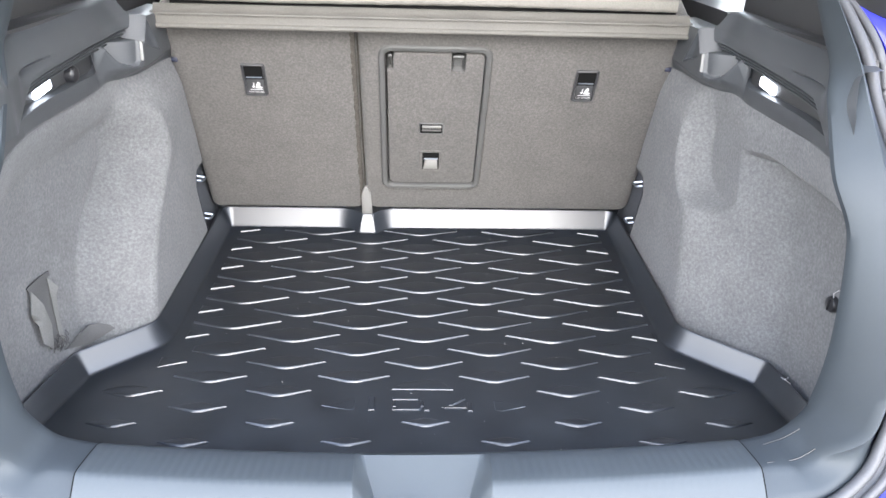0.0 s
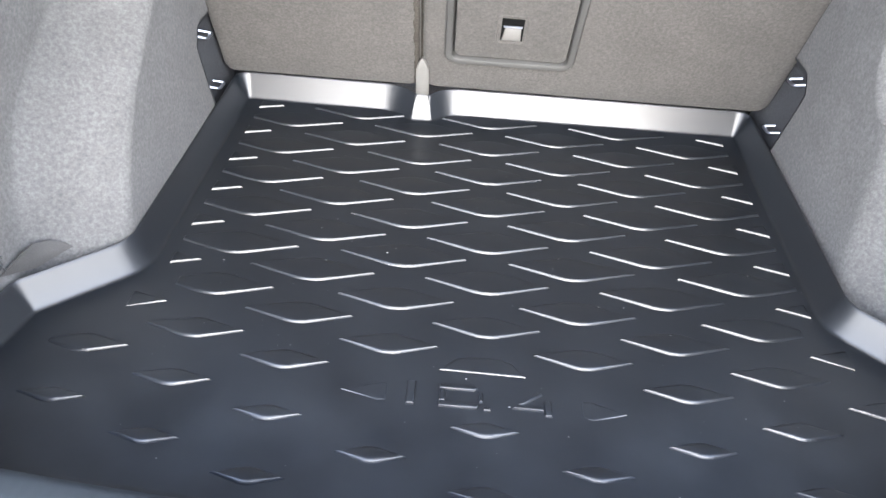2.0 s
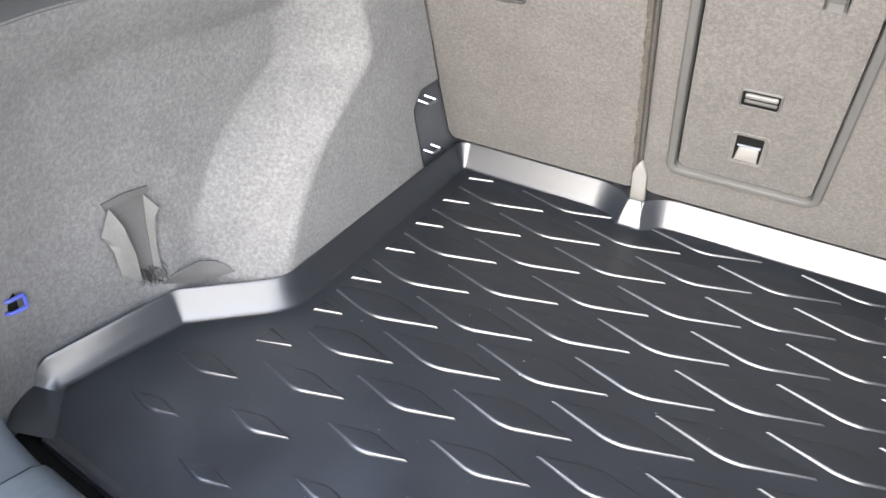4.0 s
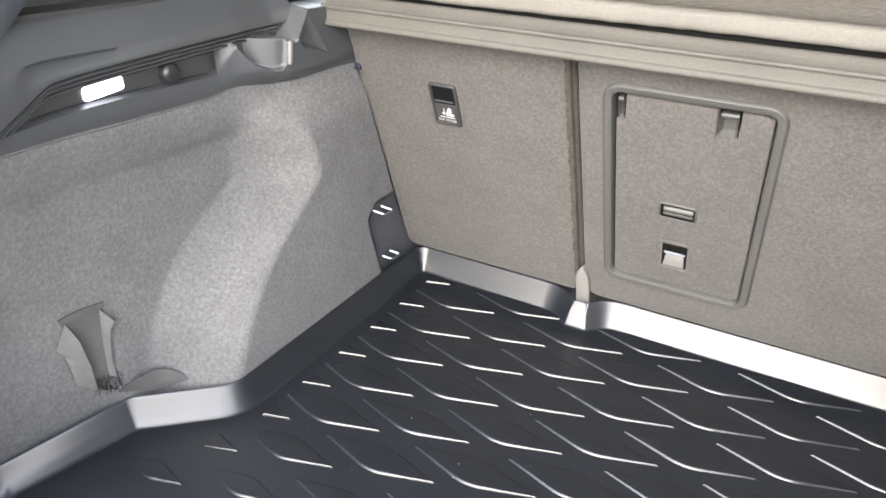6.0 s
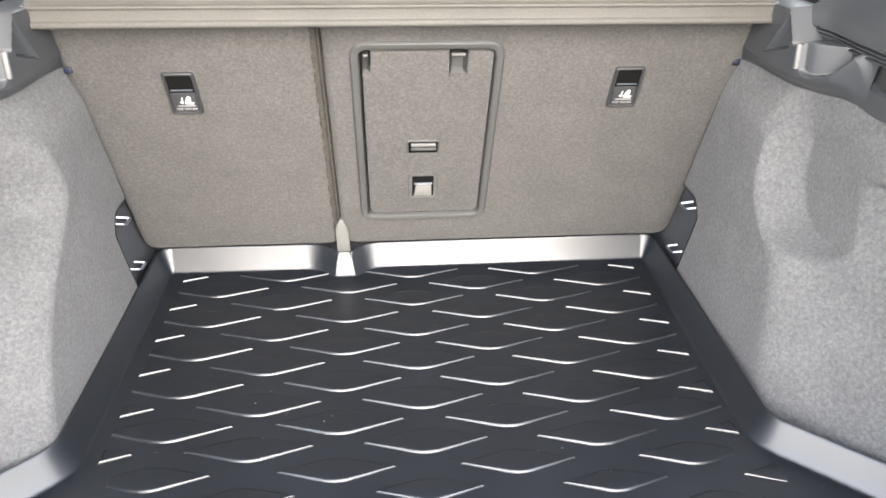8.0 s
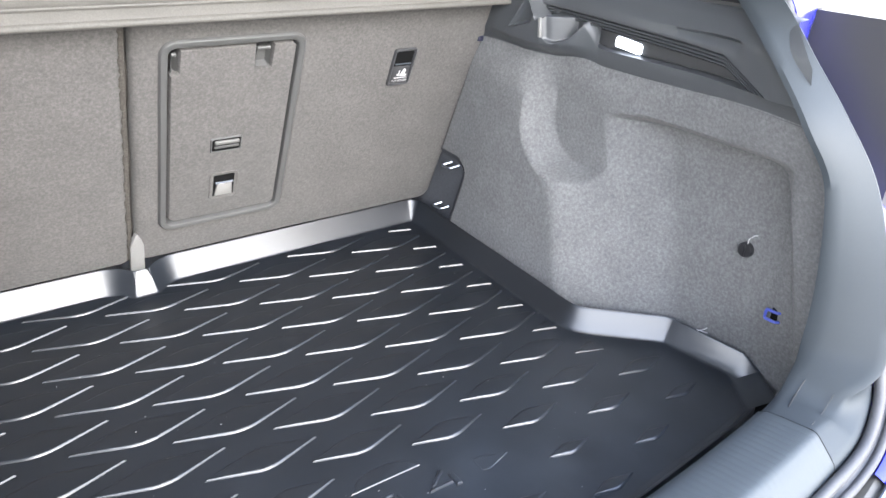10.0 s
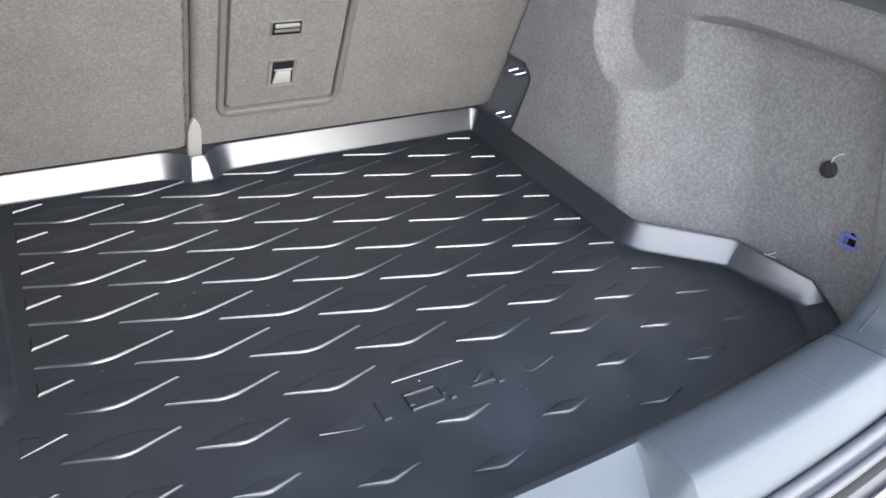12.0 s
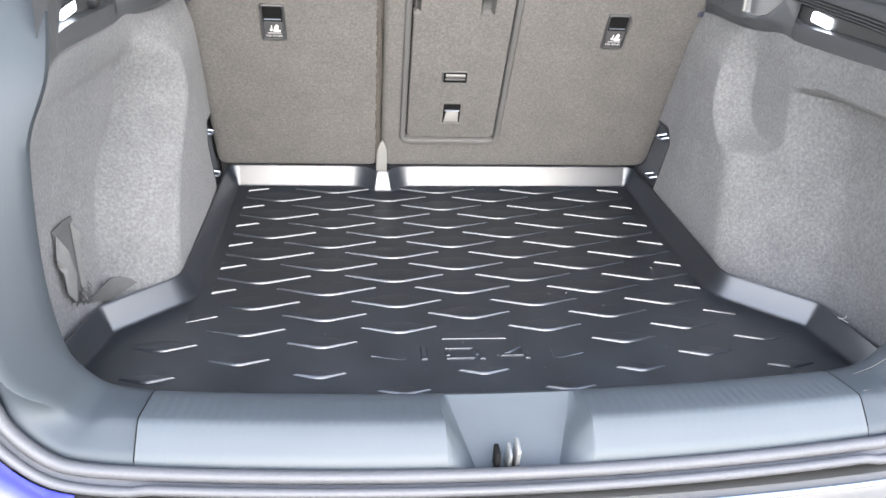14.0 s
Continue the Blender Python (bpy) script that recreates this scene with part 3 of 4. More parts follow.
# pull slot: a rimmed recess crossed by two bars
slot = part("pull_slot", ring_plate(0.056, 0.033, 0.005, 0.004, [(0, -0.0005), (0.35, 0.0022), (0.7, 0.0022), (1.0, -0.001), (1.001, -0.004)]), SEAT_PLASTIC, hatch, "rimmed grey pull slot")
slot.location = (0.0168 - HX - 0.001, (0.2880 - HZ) * K, 0.0022)
# black plate paints the shade of a deeper slot
part("slot_shade", box((0.050, 0.027, 0.002), (0, 0, -0.0008)), BLACK, slot)
part("slot_bar", box((0.043, 0.0075, 0.006), (0.001, 0.0060, 0.0014), 0.0025, seg=3), SLOT_PLASTIC, slot)
part("slot_bar", box((0.043, 0.0050, 0.004), (0.001, -0.0040, 0.0008), 0.0015), SEAT_PLASTIC, slot)
# latch: a soft dip in the carpet round a recess with a pale push tab
latch = part("latch", ring_plate(0.053, 0.065, 0.008, 0.0085, [(0, 0.0), (0.15, 0.0018), (0.45, 0.0018), (1.0, -0.0012), (1.001, -0.004)]), SEAT_CARPET, hatch, "latch recess with pale tab")
latch.location = (0.0182 - HX - 0.001, (0.2000 - HZ) * K, 0.0022)
# black plate in place of the shade inside the latch
part("latch_shade", box((0.038, 0.050, 0.002), (0, 0, -0.0009)), BLACK, latch)
bm = plate([(-0.0170, -0.0235), (0.0165, -0.0235), (0.0150, 0.0060), (-0.0125, 0.0060)], [(0, -0.001), (0.0006, 0.0022), (0.0018, 0.0030)])
part("push_tab", bm, WHITE_TAB, latch, "pale grey push tab")
part("bar", tube([(-0.0155, 0.0085, 0.0018), (0.0165, 0.0085, 0.0018)], 0.0019, 8), CHROME, latch)


# ---- tether points ----
def lettering(body, size, parent, at, mat):
    cu = bpy.data.curves.new("print", "FONT")
    cu.body, cu.size, cu.align_x = body, size, "CENTER"
    tmp = bpy.data.objects.new("print", cu)
    scene.collection.objects.link(tmp)
    me = bpy.data.meshes.new_from_object(tmp.evaluated_get(bpy.context.evaluated_depsgraph_get()))
    bpy.data.objects.remove(tmp)
    me.materials.clear()
    me.materials.append(mat)
    ob = new("lettering", me)
    ob.parent, ob.location = parent, at
    return ob


for x, seat in ((-0.350, seat_l), (0.337, seat_r)):
    t = part("tether_point", ring_plate(0.049, 0.080, 0.006, 0.006, [(0, -0.001), (0.1, 0.003), (0.4, 0.0042), (0.8, 0.0036), (1.0, 0.001), (1.001, -0.010)]), DARK_PLASTIC, seat, "black plastic child seat tether bracket with white pictogram")
    t.matrix_basis = on_seat(x, 0.3985)
    # shallow black plate gives the bracket's hollow its shade
    part("recess", box((0.039, 0.070, 0.002), (0, 0, 0.0005)), BLACK, t)
    part("label_plate", box((0.037, 0.036, 0.003), (0, -0.0155, 0.0012), 0.0008), DARK_PLASTIC, t)
    part("wire", tube([(-0.016, 0.008, 0.003), (0.016, 0.008, 0.003)], 0.0013, 8), CHROME, t, "bright wire anchor")
    bm = plate([(-0.003, 0.0), (0.010, -0.001), (0.012, 0.003), (0.007, 0.004), (0.008, 0.013), (0.004, 0.016), (0.0, 0.010)], [(0, 0), (0.0003, 0.0006)])
    plate([(-0.010, 0.003), (-0.006, 0.0), (-0.003, 0.005), (-0.005, 0.005), (-0.004, 0.013), (-0.006, 0.013), (-0.007, 0.005), (-0.009, 0.005)], [(0, 0), (0.0003, 0.0006)], bm=bm)
    ic = part("pictogram", bm, WHITE_PRINT, t, "white printed seat pictogram")
    ic.location = (0.002, -0.019, 0.0028)
    part("print_line", box((0.026, 0.0012, 0.0004), (0.001, -0.0225, 0.003)), WHITE_PRINT, t)
    lettering("TOP TETHER", 0.0056, t, (0.0, -0.0305, 0.0031), WHITE_PRINT)

# ---- pale wedge between the seat backs ----
wedge = thing("buckle_guide", "pale grey plastic wedge standing between the seat backs", "belt guide")
bm = loft([[(-0.134 + s * w, y, z) for s, w, y in ((-1, w, d + 0.012), (-1, w, d + 0.002), (-0.75, w, d), (0.75, w, d), (1, w, d + 0.002), (1, w, d + 0.012))]
           for z, w, d in ((0.03, 0.0125, 0.905), (0.06, 0.0122, 0.893), (0.095, 0.0118, 0.878), (0.108, 0.0085, 0.873), (0.117, 0.004, 0.870), (0.121, 0.001, 0.871))], cap=True)
part("wedge", bm, PALE_PLASTIC, wedge)

# ---- cargo cover ----
cover = thing("cargo_cover", "retracted beige-grey cargo cover and its cross rail", "cargo cover")
rail = round_path([(0.70, 0.512), (0.657, 0.512), (0.6535, 0.5138), (0.6525, 0.5175), (0.6545, 0.5212), (0.6570, 0.5225), (0.6565, 0.5360), (0.6540, 0.5382), (0.6545, 0.5412), (0.6585, 0.5428), (0.6640, 0.5480), (0.6690, 0.5550), (0.6740, 0.5562), (0.6760, 0.542), (0.678, 0.52)], 0.002, 3)
part("rail", loft([[(x, p[0], p[1]) for p in rail] for x in [-0.508 + 1.013 * i / 30 for i in range(31)]]), COVER, cover, "satin beige-grey cross rail with two beads")
for x in (-0.509, 0.506):
    part("end_cap", box((0.006, 0.05, 0.032), (x, 0.679, 0.528), 0.002), SEAT_PLASTIC, cover)
# a black strip painting the shade in the gap over the rail, the padded lip of the rolled cover, and the cover's roll
# behind it
part("gap", box((0.960, 0.004, 0.040), (0, 0.680, 0.548)), BLACK, cover)
rng = random.Random(11)
rows = []
for i in range(61):
    x = -0.484 + 0.962 * i / 60
    sag, puff = 0.0012 * math.sin(9.0 * x + 0.6) + rng.uniform(-0.0004, 0.0004), 0.0010 * math.sin(23 * x) + rng.uniform(-0.0005, 0.0005)
    rows.append([(x, 0.678 + p[0] + (puff if p[0] < 0 else 0), 0.5735 + p[1] + sag) for p in rounded_rect(0.026, 0.0245, 0.0075, 5)])
part("lip", loft(rows, closed=True, cap=True), PADDED, cover, "soft pale padded lip")
roll = rounded_rect(0.105, 0.062, 0.022, 6)
part("roller", loft([[(x, 0.732 + p[0] - 0.12 * p[1], 0.606 + p[1]) for p in roll] for x in [-0.478 + 0.95 * i / 8 for i in range(9)]], closed=True, cap=True), COVER_CLOTH, cover, "rolled brown-grey cover cloth")
part("roller_fabric", box((0.97, 0.36, 0.012), (0, 0.872, 0.632), 0.005), DARK_CARPET, cover, "dark cloth behind the roller")

# ---- side trims ----
ZS = [0.0, 0.10, 0.22, 0.265, 0.358, 0.376, 0.43]
YS = [0.02, 0.09, 0.12, 0.17, 0.26, 0.30, 0.345, 0.39, 0.44, 0.53, 0.575, 0.62, 0.745, 0.785, 0.95]
TOP_X = [0.500, 0.515, 0.523, 0.536, 0.552, 0.555, 0.556, 0.556, 0.556, 0.552, 0.547, 0.532, 0.508, 0.504, 0.504]
RIGHT = [
    [0.590, 0.600, 0.606, 0.606, 0.596, 0.594, 0.536, 0.489, 0.487, 0.488, 0.486, 0.488, 0.492, 0.494, 0.500],
    [0.575, 0.590, 0.596, 0.600, 0.598, 0.597, 0.540, 0.491, 0.487, 0.488, 0.487, 0.490, 0.494, 0.496, 0.502],
    [0.563, 0.574, 0.588, 0.597, 0.598, 0.598, 0.562, 0.512, 0.490, 0.490, 0.491, 0.492, 0.496, 0.501, 0.505],
    [0.561, 0.570, 0.585, 0.595, 0.597, 0.597, 0.585, 0.545, 0.537, 0.536, 0.512, 0.492, 0.497, 0.500, 0.503],
    [0.540, 0.548, 0.572, 0.587, 0.592, 0.593, 0.594, 0.556, 0.550, 0.549, 0.535, 0.496, 0.499, 0.500, 0.503],
    [0.530, 0.540, 0.545, 0.552, 0.558, 0.560, 0.561, 0.556, 0.551, 0.549, 0.538, 0.500, 0.500, 0.500, 0.503],
    TOP_X,
]
LEFT = [
    [0.590, 0.615, 0.622, 0.620, 0.612, 0.590, 0.540, 0.492, 0.489, 0.490, 0.487, 0.489, 0.492, 0.494, 0.500],
    [0.575, 0.605, 0.610, 0.612, 0.610, 0.598, 0.568, 0.512, 0.490, 0.490, 0.489, 0.490, 0.494, 0.496, 0.502],
    [0.563, 0.580, 0.592, 0.603, 0.606, 0.604, 0.601, 0.595, 0.578, 0.522, 0.496, 0.491, 0.496, 0.501, 0.505],
    [0.561, 0.573, 0.584, 0.596, 0.601, 0.601, 0.599, 0.595, 0.586, 0.563, 0.520, 0.492, 0.497, 0.500, 0.503],
    [0.540, 0.548, 0.560, 0.576, 0.586, 0.588, 0.588, 0.586, 0.580, 0.555, 0.512, 0.494, 0.499, 0.500, 0.503],
    [0.530, 0.538, 0.548, 0.562, 0.574, 0.576, 0.577, 0.576, 0.572, 0.552, 0.516, 0.500, 0.500, 0.500, 0.503],
    TOP_X,
]


def smooth(a, b, x):
    t = min(1, max(0, (x - a) / (b - a)))
    return t * t * (3 - 2 * t)


def ramp(a, b, x, soft=0.09):
    """A straight slope from 0 to 1 whose two ends are rounded."""
    t, k = (x - a) / (b - a), soft
    def lip(v):
        return 0.0 if v <= -k else v if v >= k else (v + k) ** 2 / (4 * k)
    return lip(t) - lip(t - 1)


FRONT = YS.index(0.30) + 1
REAR = YS.index(0.62)
STEP_Z = [0.0, 0.10, 0.19, 0.25, 0.30, 0.38, 0.43]
LEFT_Y = [0.362, 0.385, 0.447, 0.515, 0.572, 0.553, 0.550]       # where the arch steps in, by height
LEFT_W = [0.090, 0.100, 0.098, 0.100, 0.096, 0.090, 0.095]


def recess_edge(z):
    """Where the carpet turns in to the dark recess by the seat."""
    return 0.734 + 0.35 * (0.186 - z) + 0.035 * smooth(0.150, 0.192, z) ** 2


def side_x(table, y, z):
    """Half width of the carpeted side: flat panels, with steps that face the opening."""
    whole = catmull([catmull(row, YS, y) for row in table], ZS, z)
    if z > 0.429:
        return whole
    outer = catmull([catmull(row[:FRONT], YS[:FRONT], y) for row in table], ZS, z)
    inner = catmull([catmull(row[REAR:], YS[REAR:], y) for row in table], ZS, z)
    if table is LEFT:
        c, w = catmull(LEFT_Y, STEP_Z, z), catmull(LEFT_W, STEP_Z, z)
        x = outer + (inner - outer) * smooth(c - w / 2, c + w / 2, y)
    else:
        # the bay by the opening is sunk behind a leaning front edge and a ledge, with a rounded corner between
        a, b = 0.058 + 0.27 * (z - 0.146) - y + 0.03, z - 0.360 + 0.03
        rim = math.hypot(max(a, 0.0), max(b, 0.0)) + min(max(a, b), 0.0) - 0.03
        outer += 0.016 * (1 - smooth(-0.006, 0.008, rim))
        # a leaning slope leads up to the arch cover
        x = outer + (inner - outer) * ramp(0.254 + 0.278 * z, 0.429 + 0.300 * z, y)
        # a dish in the arch cover, round below and open above
        d = math.hypot(y - 0.484, min(0.0, z - 0.335)) - 0.108
        x += max(0.0, 0.553 - x) * (1 - smooth(-0.030, 0.0, d))
    edge = recess_edge(z)
    x += 0.019 * smooth(edge, edge + 0.028, y) * (1 - smooth(0.165, 0.194, z))
    return x + (whole - x) * smooth(0.358, 0.404, z)


def top_x(y):
    return catmull(TOP_X, YS, y)


def side_wall(table, s):
    rows = []
    for j in range(90):
        z = -0.008 + 0.438 * j / 89
        lift = smooth(0.33, 0.43, z)
        back = 0.925 - 0.45 * z
        start = catmull([-0.004, 0.004, 0.014, 0.036, 0.075], [0.10, 0.18, 0.26, 0.375, 0.45], z)
        rows.append([(s * side_x(table, y, z), y, z + lift * (carpet_top(y) - 0.427)) for y in [start + (back - start) * i / 160 for i in range(161)]])
    return loft(rows)


def carpet_top(y):
    """Height of the line where the carpet ends under the plastic ledge."""
    return 0.433 + 0.007 * (1 - smooth(0.14, 0.34, y)) + 0.006 * smooth(0.46, 0.505, y) - 0.006 * smooth(0.515, 0.58, y) + 0.009 * smooth(0.60, 0.71, y)


def rib_top(y):
    """The ribs climb gently towards the seats and bend down to the opening."""
    return 0.501 + 0.050 * (y - 0.25) - 0.42 * max(0.0, 0.240 - y)


def ledge_x(y):
    return max(0.527, top_x(y))


def lower_ledge(s):
    """The smooth band over the carpet and the lamp channel above it."""
    rows = []
    for i in range(101):
        y = 0.085 + 0.428 * i / 100
        zr = rib_top(max(y, 0.17)) - 0.0165
        zb = 0.4625 - 0.003 * (1 - smooth(0.17, 0.32, y)) + 0.5 * max(0.0, y - 0.497) + 0.006 * smooth(0.47, 0.50, y)
        zr = max(zr, zb + 0.005)
        d = 0.013 * smooth(0.17, 0.23, y) * (1 - smooth(0.500, 0.513, y))
        x0, zc = top_x(y), carpet_top(y)
        prof = [(0.005, zc - 0.008), (0.0, zc), (0.002, zb - 0.004), (0.0025, zb - 0.0005), (0.004 + 0.2 * d, zb + 0.0008), (0.003 + d, zb + 0.003), (0.001 + d, zr - 0.002), (0.002, zr)]
        rows.append([(s * (x0 + a), y, z) for a, z in prof])
    return loft(rows)


def upper_ledge(s):
    """Three stepped ribs, and the panel above with its tapering dent."""
    rows = []
    for i in range(141):
        y = 0.085 + 0.55 * i / 140
        zt = rib_top(y)
        dent = 0.0075 * (1 - smooth(0.215, 0.375, y)) * smooth(0.185, 0.215, y)
        prof = [(0.003, zt - 0.0165)]
        for k in range(3):
            z, a = zt - 0.0165 + 0.0055 * k, -0.0022 * k - 0.001
            prof += [(a - 0.0005, z + 0.0004), (a - 0.001, z + 0.0022), (a, z + 0.0030), (a + 0.0045, z + 0.0036), (a + 0.0045, z + 0.0050)]
        top = 0.560 + 0.02 * (y - 0.3)
        mid = max(zt + 0.006, 0.512)
        prof += [(-0.010, zt + 0.0015), (-0.0105, zt + 0.004), (-0.010 + 0.2 * dent, mid), (-0.0085 + dent, mid + 0.0085), (-0.0076, mid + 0.0113 + 0.3 * dent), (-0.0070, mid + 0.0128 + 0.3 * dent), (-0.0055, mid + 0.0165 + 0.2 * dent), (0.002, 0.548), (0.007, top), (0.012, top + 0.004), (0.035, top + 0.006)]
        row = []
        for a, z in prof:
            z = max(z, 0.4612)
            end = 0.635 - 0.6 * abs(z - 0.518)                 # both ends lean
            yy = end - (0.635 - y) * (end - 0.085 - 0.9 * max(0.0, z - 0.50)) / 0.55
            row.append((s * (ledge_x(yy) + a + 0.008 * smooth(0.50, 0.62, yy)), yy, z))
        rows.append(row)
    rows.append([(s * (ledge_x(0.637) + 0.022), p[1] + 0.002, p[2]) for p in rows[-1]])
    return loft(rows)


FACE_Y = [0.470, 0.500, 0.530, 0.555, 0.580, 0.620, 0.700, 0.745]
FACE_X = [0.556, 0.549, 0.535, 0.522, 0.509, 0.505, 0.502, 0.504]
EDGE_Y = [0.478, 0.488, 0.500, 0.5125, 0.522, 0.532, 0.545, 0.557, 0.567, 0.574]
EDGE_Z = [0.458, 0.466, 0.481, 0.4970, 0.483, 0.4725, 0.465, 0.4605, 0.4620, 0.4680]


def straight(vals, xs, x):
    i = max([k for k in range(len(xs) - 1) if xs[k] <= x] or [0])
    t = min(1.0, max(0.0, (x - xs[i]) / (xs[i + 1] - xs[i])))
    return vals[i] + (vals[i + 1] - vals[i]) * t


def cover_x(y, z):
    """Half width of the moulded end of the ledge: a pointed cup, then a scooped fin beside the seat."""
    zc, face = carpet_top(y), catmull(FACE_X, FACE_Y, y)
    x = top_x(y) + (face - top_x(y)) * smooth(zc, zc + 0.026, z)
    x += 0.0015 * (1 - smooth(zc, zc + 0.003, z))
    top = min(0.541, 0.505 - 0.009 * smooth(0.574, 0.580, y) + 1.85 * max(0.0, y - 0.592))      # the face turns away under the ribs
    x += max(0.0, 0.550 - face) * smooth(top - 0.001, top + 0.004, z)
    # the cup: open above its pointed lip, up to a straight wall
    dv = (z - straight(EDGE_Z, EDGE_Y, y)) * (0.68 if y < 0.535 else 0.92)
    deep = min(dv, 0.575 + 0.1 * (z - 0.48) - y)
    x += min(max(0.0, 0.557 - x), 0.005 + 0.035 * (1 - smooth(0.512, 0.565, y))) * smooth(0.0, 0.0035 + 0.016 * (1 - smooth(0.506, 0.516, y)), deep)
    x -= 0.0020 * smooth(0.510, 0.524, y) * (1 - smooth(0.566, 0.574, y)) * smooth(-0.006, -0.001, deep) * (1 - smooth(-0.0005, 0.0025, deep))
    # the fin: a triangular scoop, deepest towards the cup, over a narrow shelf
    right = 0.613 + (0.535 - z) * 0.72
    inside = min(z - (0.490 - (y - 0.603) * 0.31), (right - y) * 0.81, (y - 0.603 + (z - 0.490) * 0.55) * 0.88, (0.494 + (y - 0.592) * 1.85 - z) * 0.48)
    x += (0.006 + 0.30 * max(0.0, right - y)) * smooth(0.0, 0.0050, inside) - 0.0010 * smooth(-0.003, -0.0006, inside) * (1 - smooth(-0.0002, 0.001, inside))
    return x


def cover_end(s):
    rows = []
    for j in range(78):
        row = []
        for i in range(181):
            y = 0.482 + 0.263 * i / 180
            z = carpet_top(y) - 0.006 + (0.550 - carpet_top(y)) * j / 77
            row.append((s * cover_x(y, z), y, z))
        rows.append(row)
    return loft(rows)


trim_l = thing("side_trim", "grey felt-carpeted boot side trim over the wheel arch with plastic ledge", "side trim", "boot side trims")
trim_r = thing("side_trim", "grey felt-carpeted boot side trim with recessed bay and plastic ledge", "side trim", "boot side trims")
for s, tr, table, ly in ((-1, trim_l, LEFT, 0.315), (1, trim_r, RIGHT, 0.427)):
    part("carpet_panel", side_wall(table, s), CARPET, tr)
    part("ledge", lower_ledge(s), PLASTIC, tr, "smooth charcoal plastic band over the carpet")
    part("ribbed_panel", upper_ledge(s), PLASTIC, tr, "smooth charcoal plastic panel with three ribs")
    part("cover_pocket", cover_end(s), PLASTIC, tr, "moulded plastic cup and scooped fin for the cover", sharp=60)
    # pale bar: the bright edge of the cup's wall, put in as colour
    part("wall_glint", box((0.006, 0.0065, 0.033), (s * 0.5085, 0.5785, 0.4845), 0.0016, Euler((radians(-6), 0, 0)).to_matrix()), GLINT_PLASTIC, tr, "pale upright bar painted as the cup wall's lit edge")
    # pale beads stand in for the reflections where the ribs end
    for k in range(3):
        bm = bmesh.new()
        bmesh.ops.create_icosphere(bm, subdivisions=2, radius=0.0024)
        end = part("rib_glint", bm, GLINT_PLASTIC, tr, "small pale bead painted as a glint at the rib's end")
        end.location = (s * (0.5345 - 0.0022 * k), 0.611 + 0.006 * k, 0.5070 + 0.0060 * k)
    lamp = part("lamp", plate(rounded_rect(0.055, 0.0175, 0.005), [(0, -0.004), (0.0005, 0.001), (0.002, 0.0022), (0.004, 0.0026)]), LENS, tr, "lit white boot lamp")
    strip = []
    for i in range(41):
        y = 0.215 + 0.278 * i / 40
        x, zr = top_x(y) + 0.0125, rib_top(y) - 0.0165
        strip.append([(s * (x + 0.004), y, 0.464), (s * x, y, 0.4665), (s * (x - 0.001), y, 0.473), (s * (x - 0.002), y, zr - 0.004), (s * (x + 0.003), y, zr - 0.002)])
    part("lamp_strip", loft(strip), LAMP_STRIP, tr, "dark lamp strip")
    turn = Euler((radians(90), 0, radians(-90 * s))).to_matrix().to_4x4()
    lamp.matrix_basis = Matrix.Translation((s * (top_x(ly) + 0.009), ly, 0.4775)) @ Matrix.Rotation(radians(6), 4, "X") @ turn
    # dark lining of the recess by the seat, with its two wire loops
    rows = []
    for jz in range(31):
        z = -0.006 + 0.196 * jz / 30
        e0, e1 = recess_edge(z) + 0.003, 0.985 - 0.45 * z
        rows.append([(s * (side_x(table, y, z) - 0.0012), y, z) for y in [e0 + (e1 - e0) * i / 24 for i in range(25)]])
    part("loop_carrier", loft(rows), DARK_CARPET, tr, "dark carpeted loop carrier")
    for y0, y1, z0 in ((0.796, 0.824, 0.161), (0.822, 0.851, 0.057)):
        u = round_path([(s * 0.519, y0 - 0.002, z0 + 0.001), (s * 0.498, y0 + 0.008, z0 - 0.006), (s * 0.498, y1 + 0.008, z0 - 0.007), (s * 0.519, y1 - 0.002, z0)], 0.006, 4)
        part("wire_loop", tube(u, 0.0026, 8), CHROME, tr, "bright steel wire loop")
    part("clip", box((0.012, 0.012, 0.010), (s * 0.502, 0.735, 0.440), 0.002), CLIP_BLUE, tr, "dark blue plastic clip")
    # lashing eye low by the opening
    ey, ez = (0.095, 0.129) if s > 0 else (0.090, 0.142)
    ex = side_x(table, ey, ez)
    ring = round_path([(s * (ex + 0.003), ey - 0.012, ez + 0.008), (s * (ex - 0.007), ey - 0.006, ez + 0.008), (s * (ex - 0.008), ey + 0.011, ez + 0.008), (s * (ex - 0.008), ey + 0.011, ez - 0.008), (s * (ex - 0.007), ey - 0.006, ez - 0.008), (s * (ex + 0.003), ey - 0.012, ez - 0.008)], 0.003, 4)
    part("lashing_eye", tube(ring, 0.0024, 8), BLUE_PLASTIC, tr, "small blue lashing eye")
    part("eye_seat", box((0.006, 0.012, 0.022), (s * (ex + 0.001), ey, ez), 0.002), BLACK, tr)

# round socket cap on one ledge, turning knob and loose thread on the other side
bm = bmesh.new()
prof = [(0.0135, -0.006), (0.0135, 0.003), (0.0128, 0.0058), (0.0105, 0.0085), (0.007, 0.0100), (0.0, 0.0105)]
loft([[(r * math.cos(a), r * math.sin(a), h) for a in [2 * math.pi * k / 28 for k in range(28)]] for r, h in prof[:-1]], closed=True, cap=True, bm=bm)
sock = part("socket_cap", bm, GLOSS_BLACK, trim_l, "round black socket cover")
sock.matrix_basis = Matrix.Translation((-(top_x(0.409) + 0.006), 0.409, 0.4790)) @ Euler((radians(90), 0, radians(90))).to_matrix().to_4x4()
bm = bmesh.new()
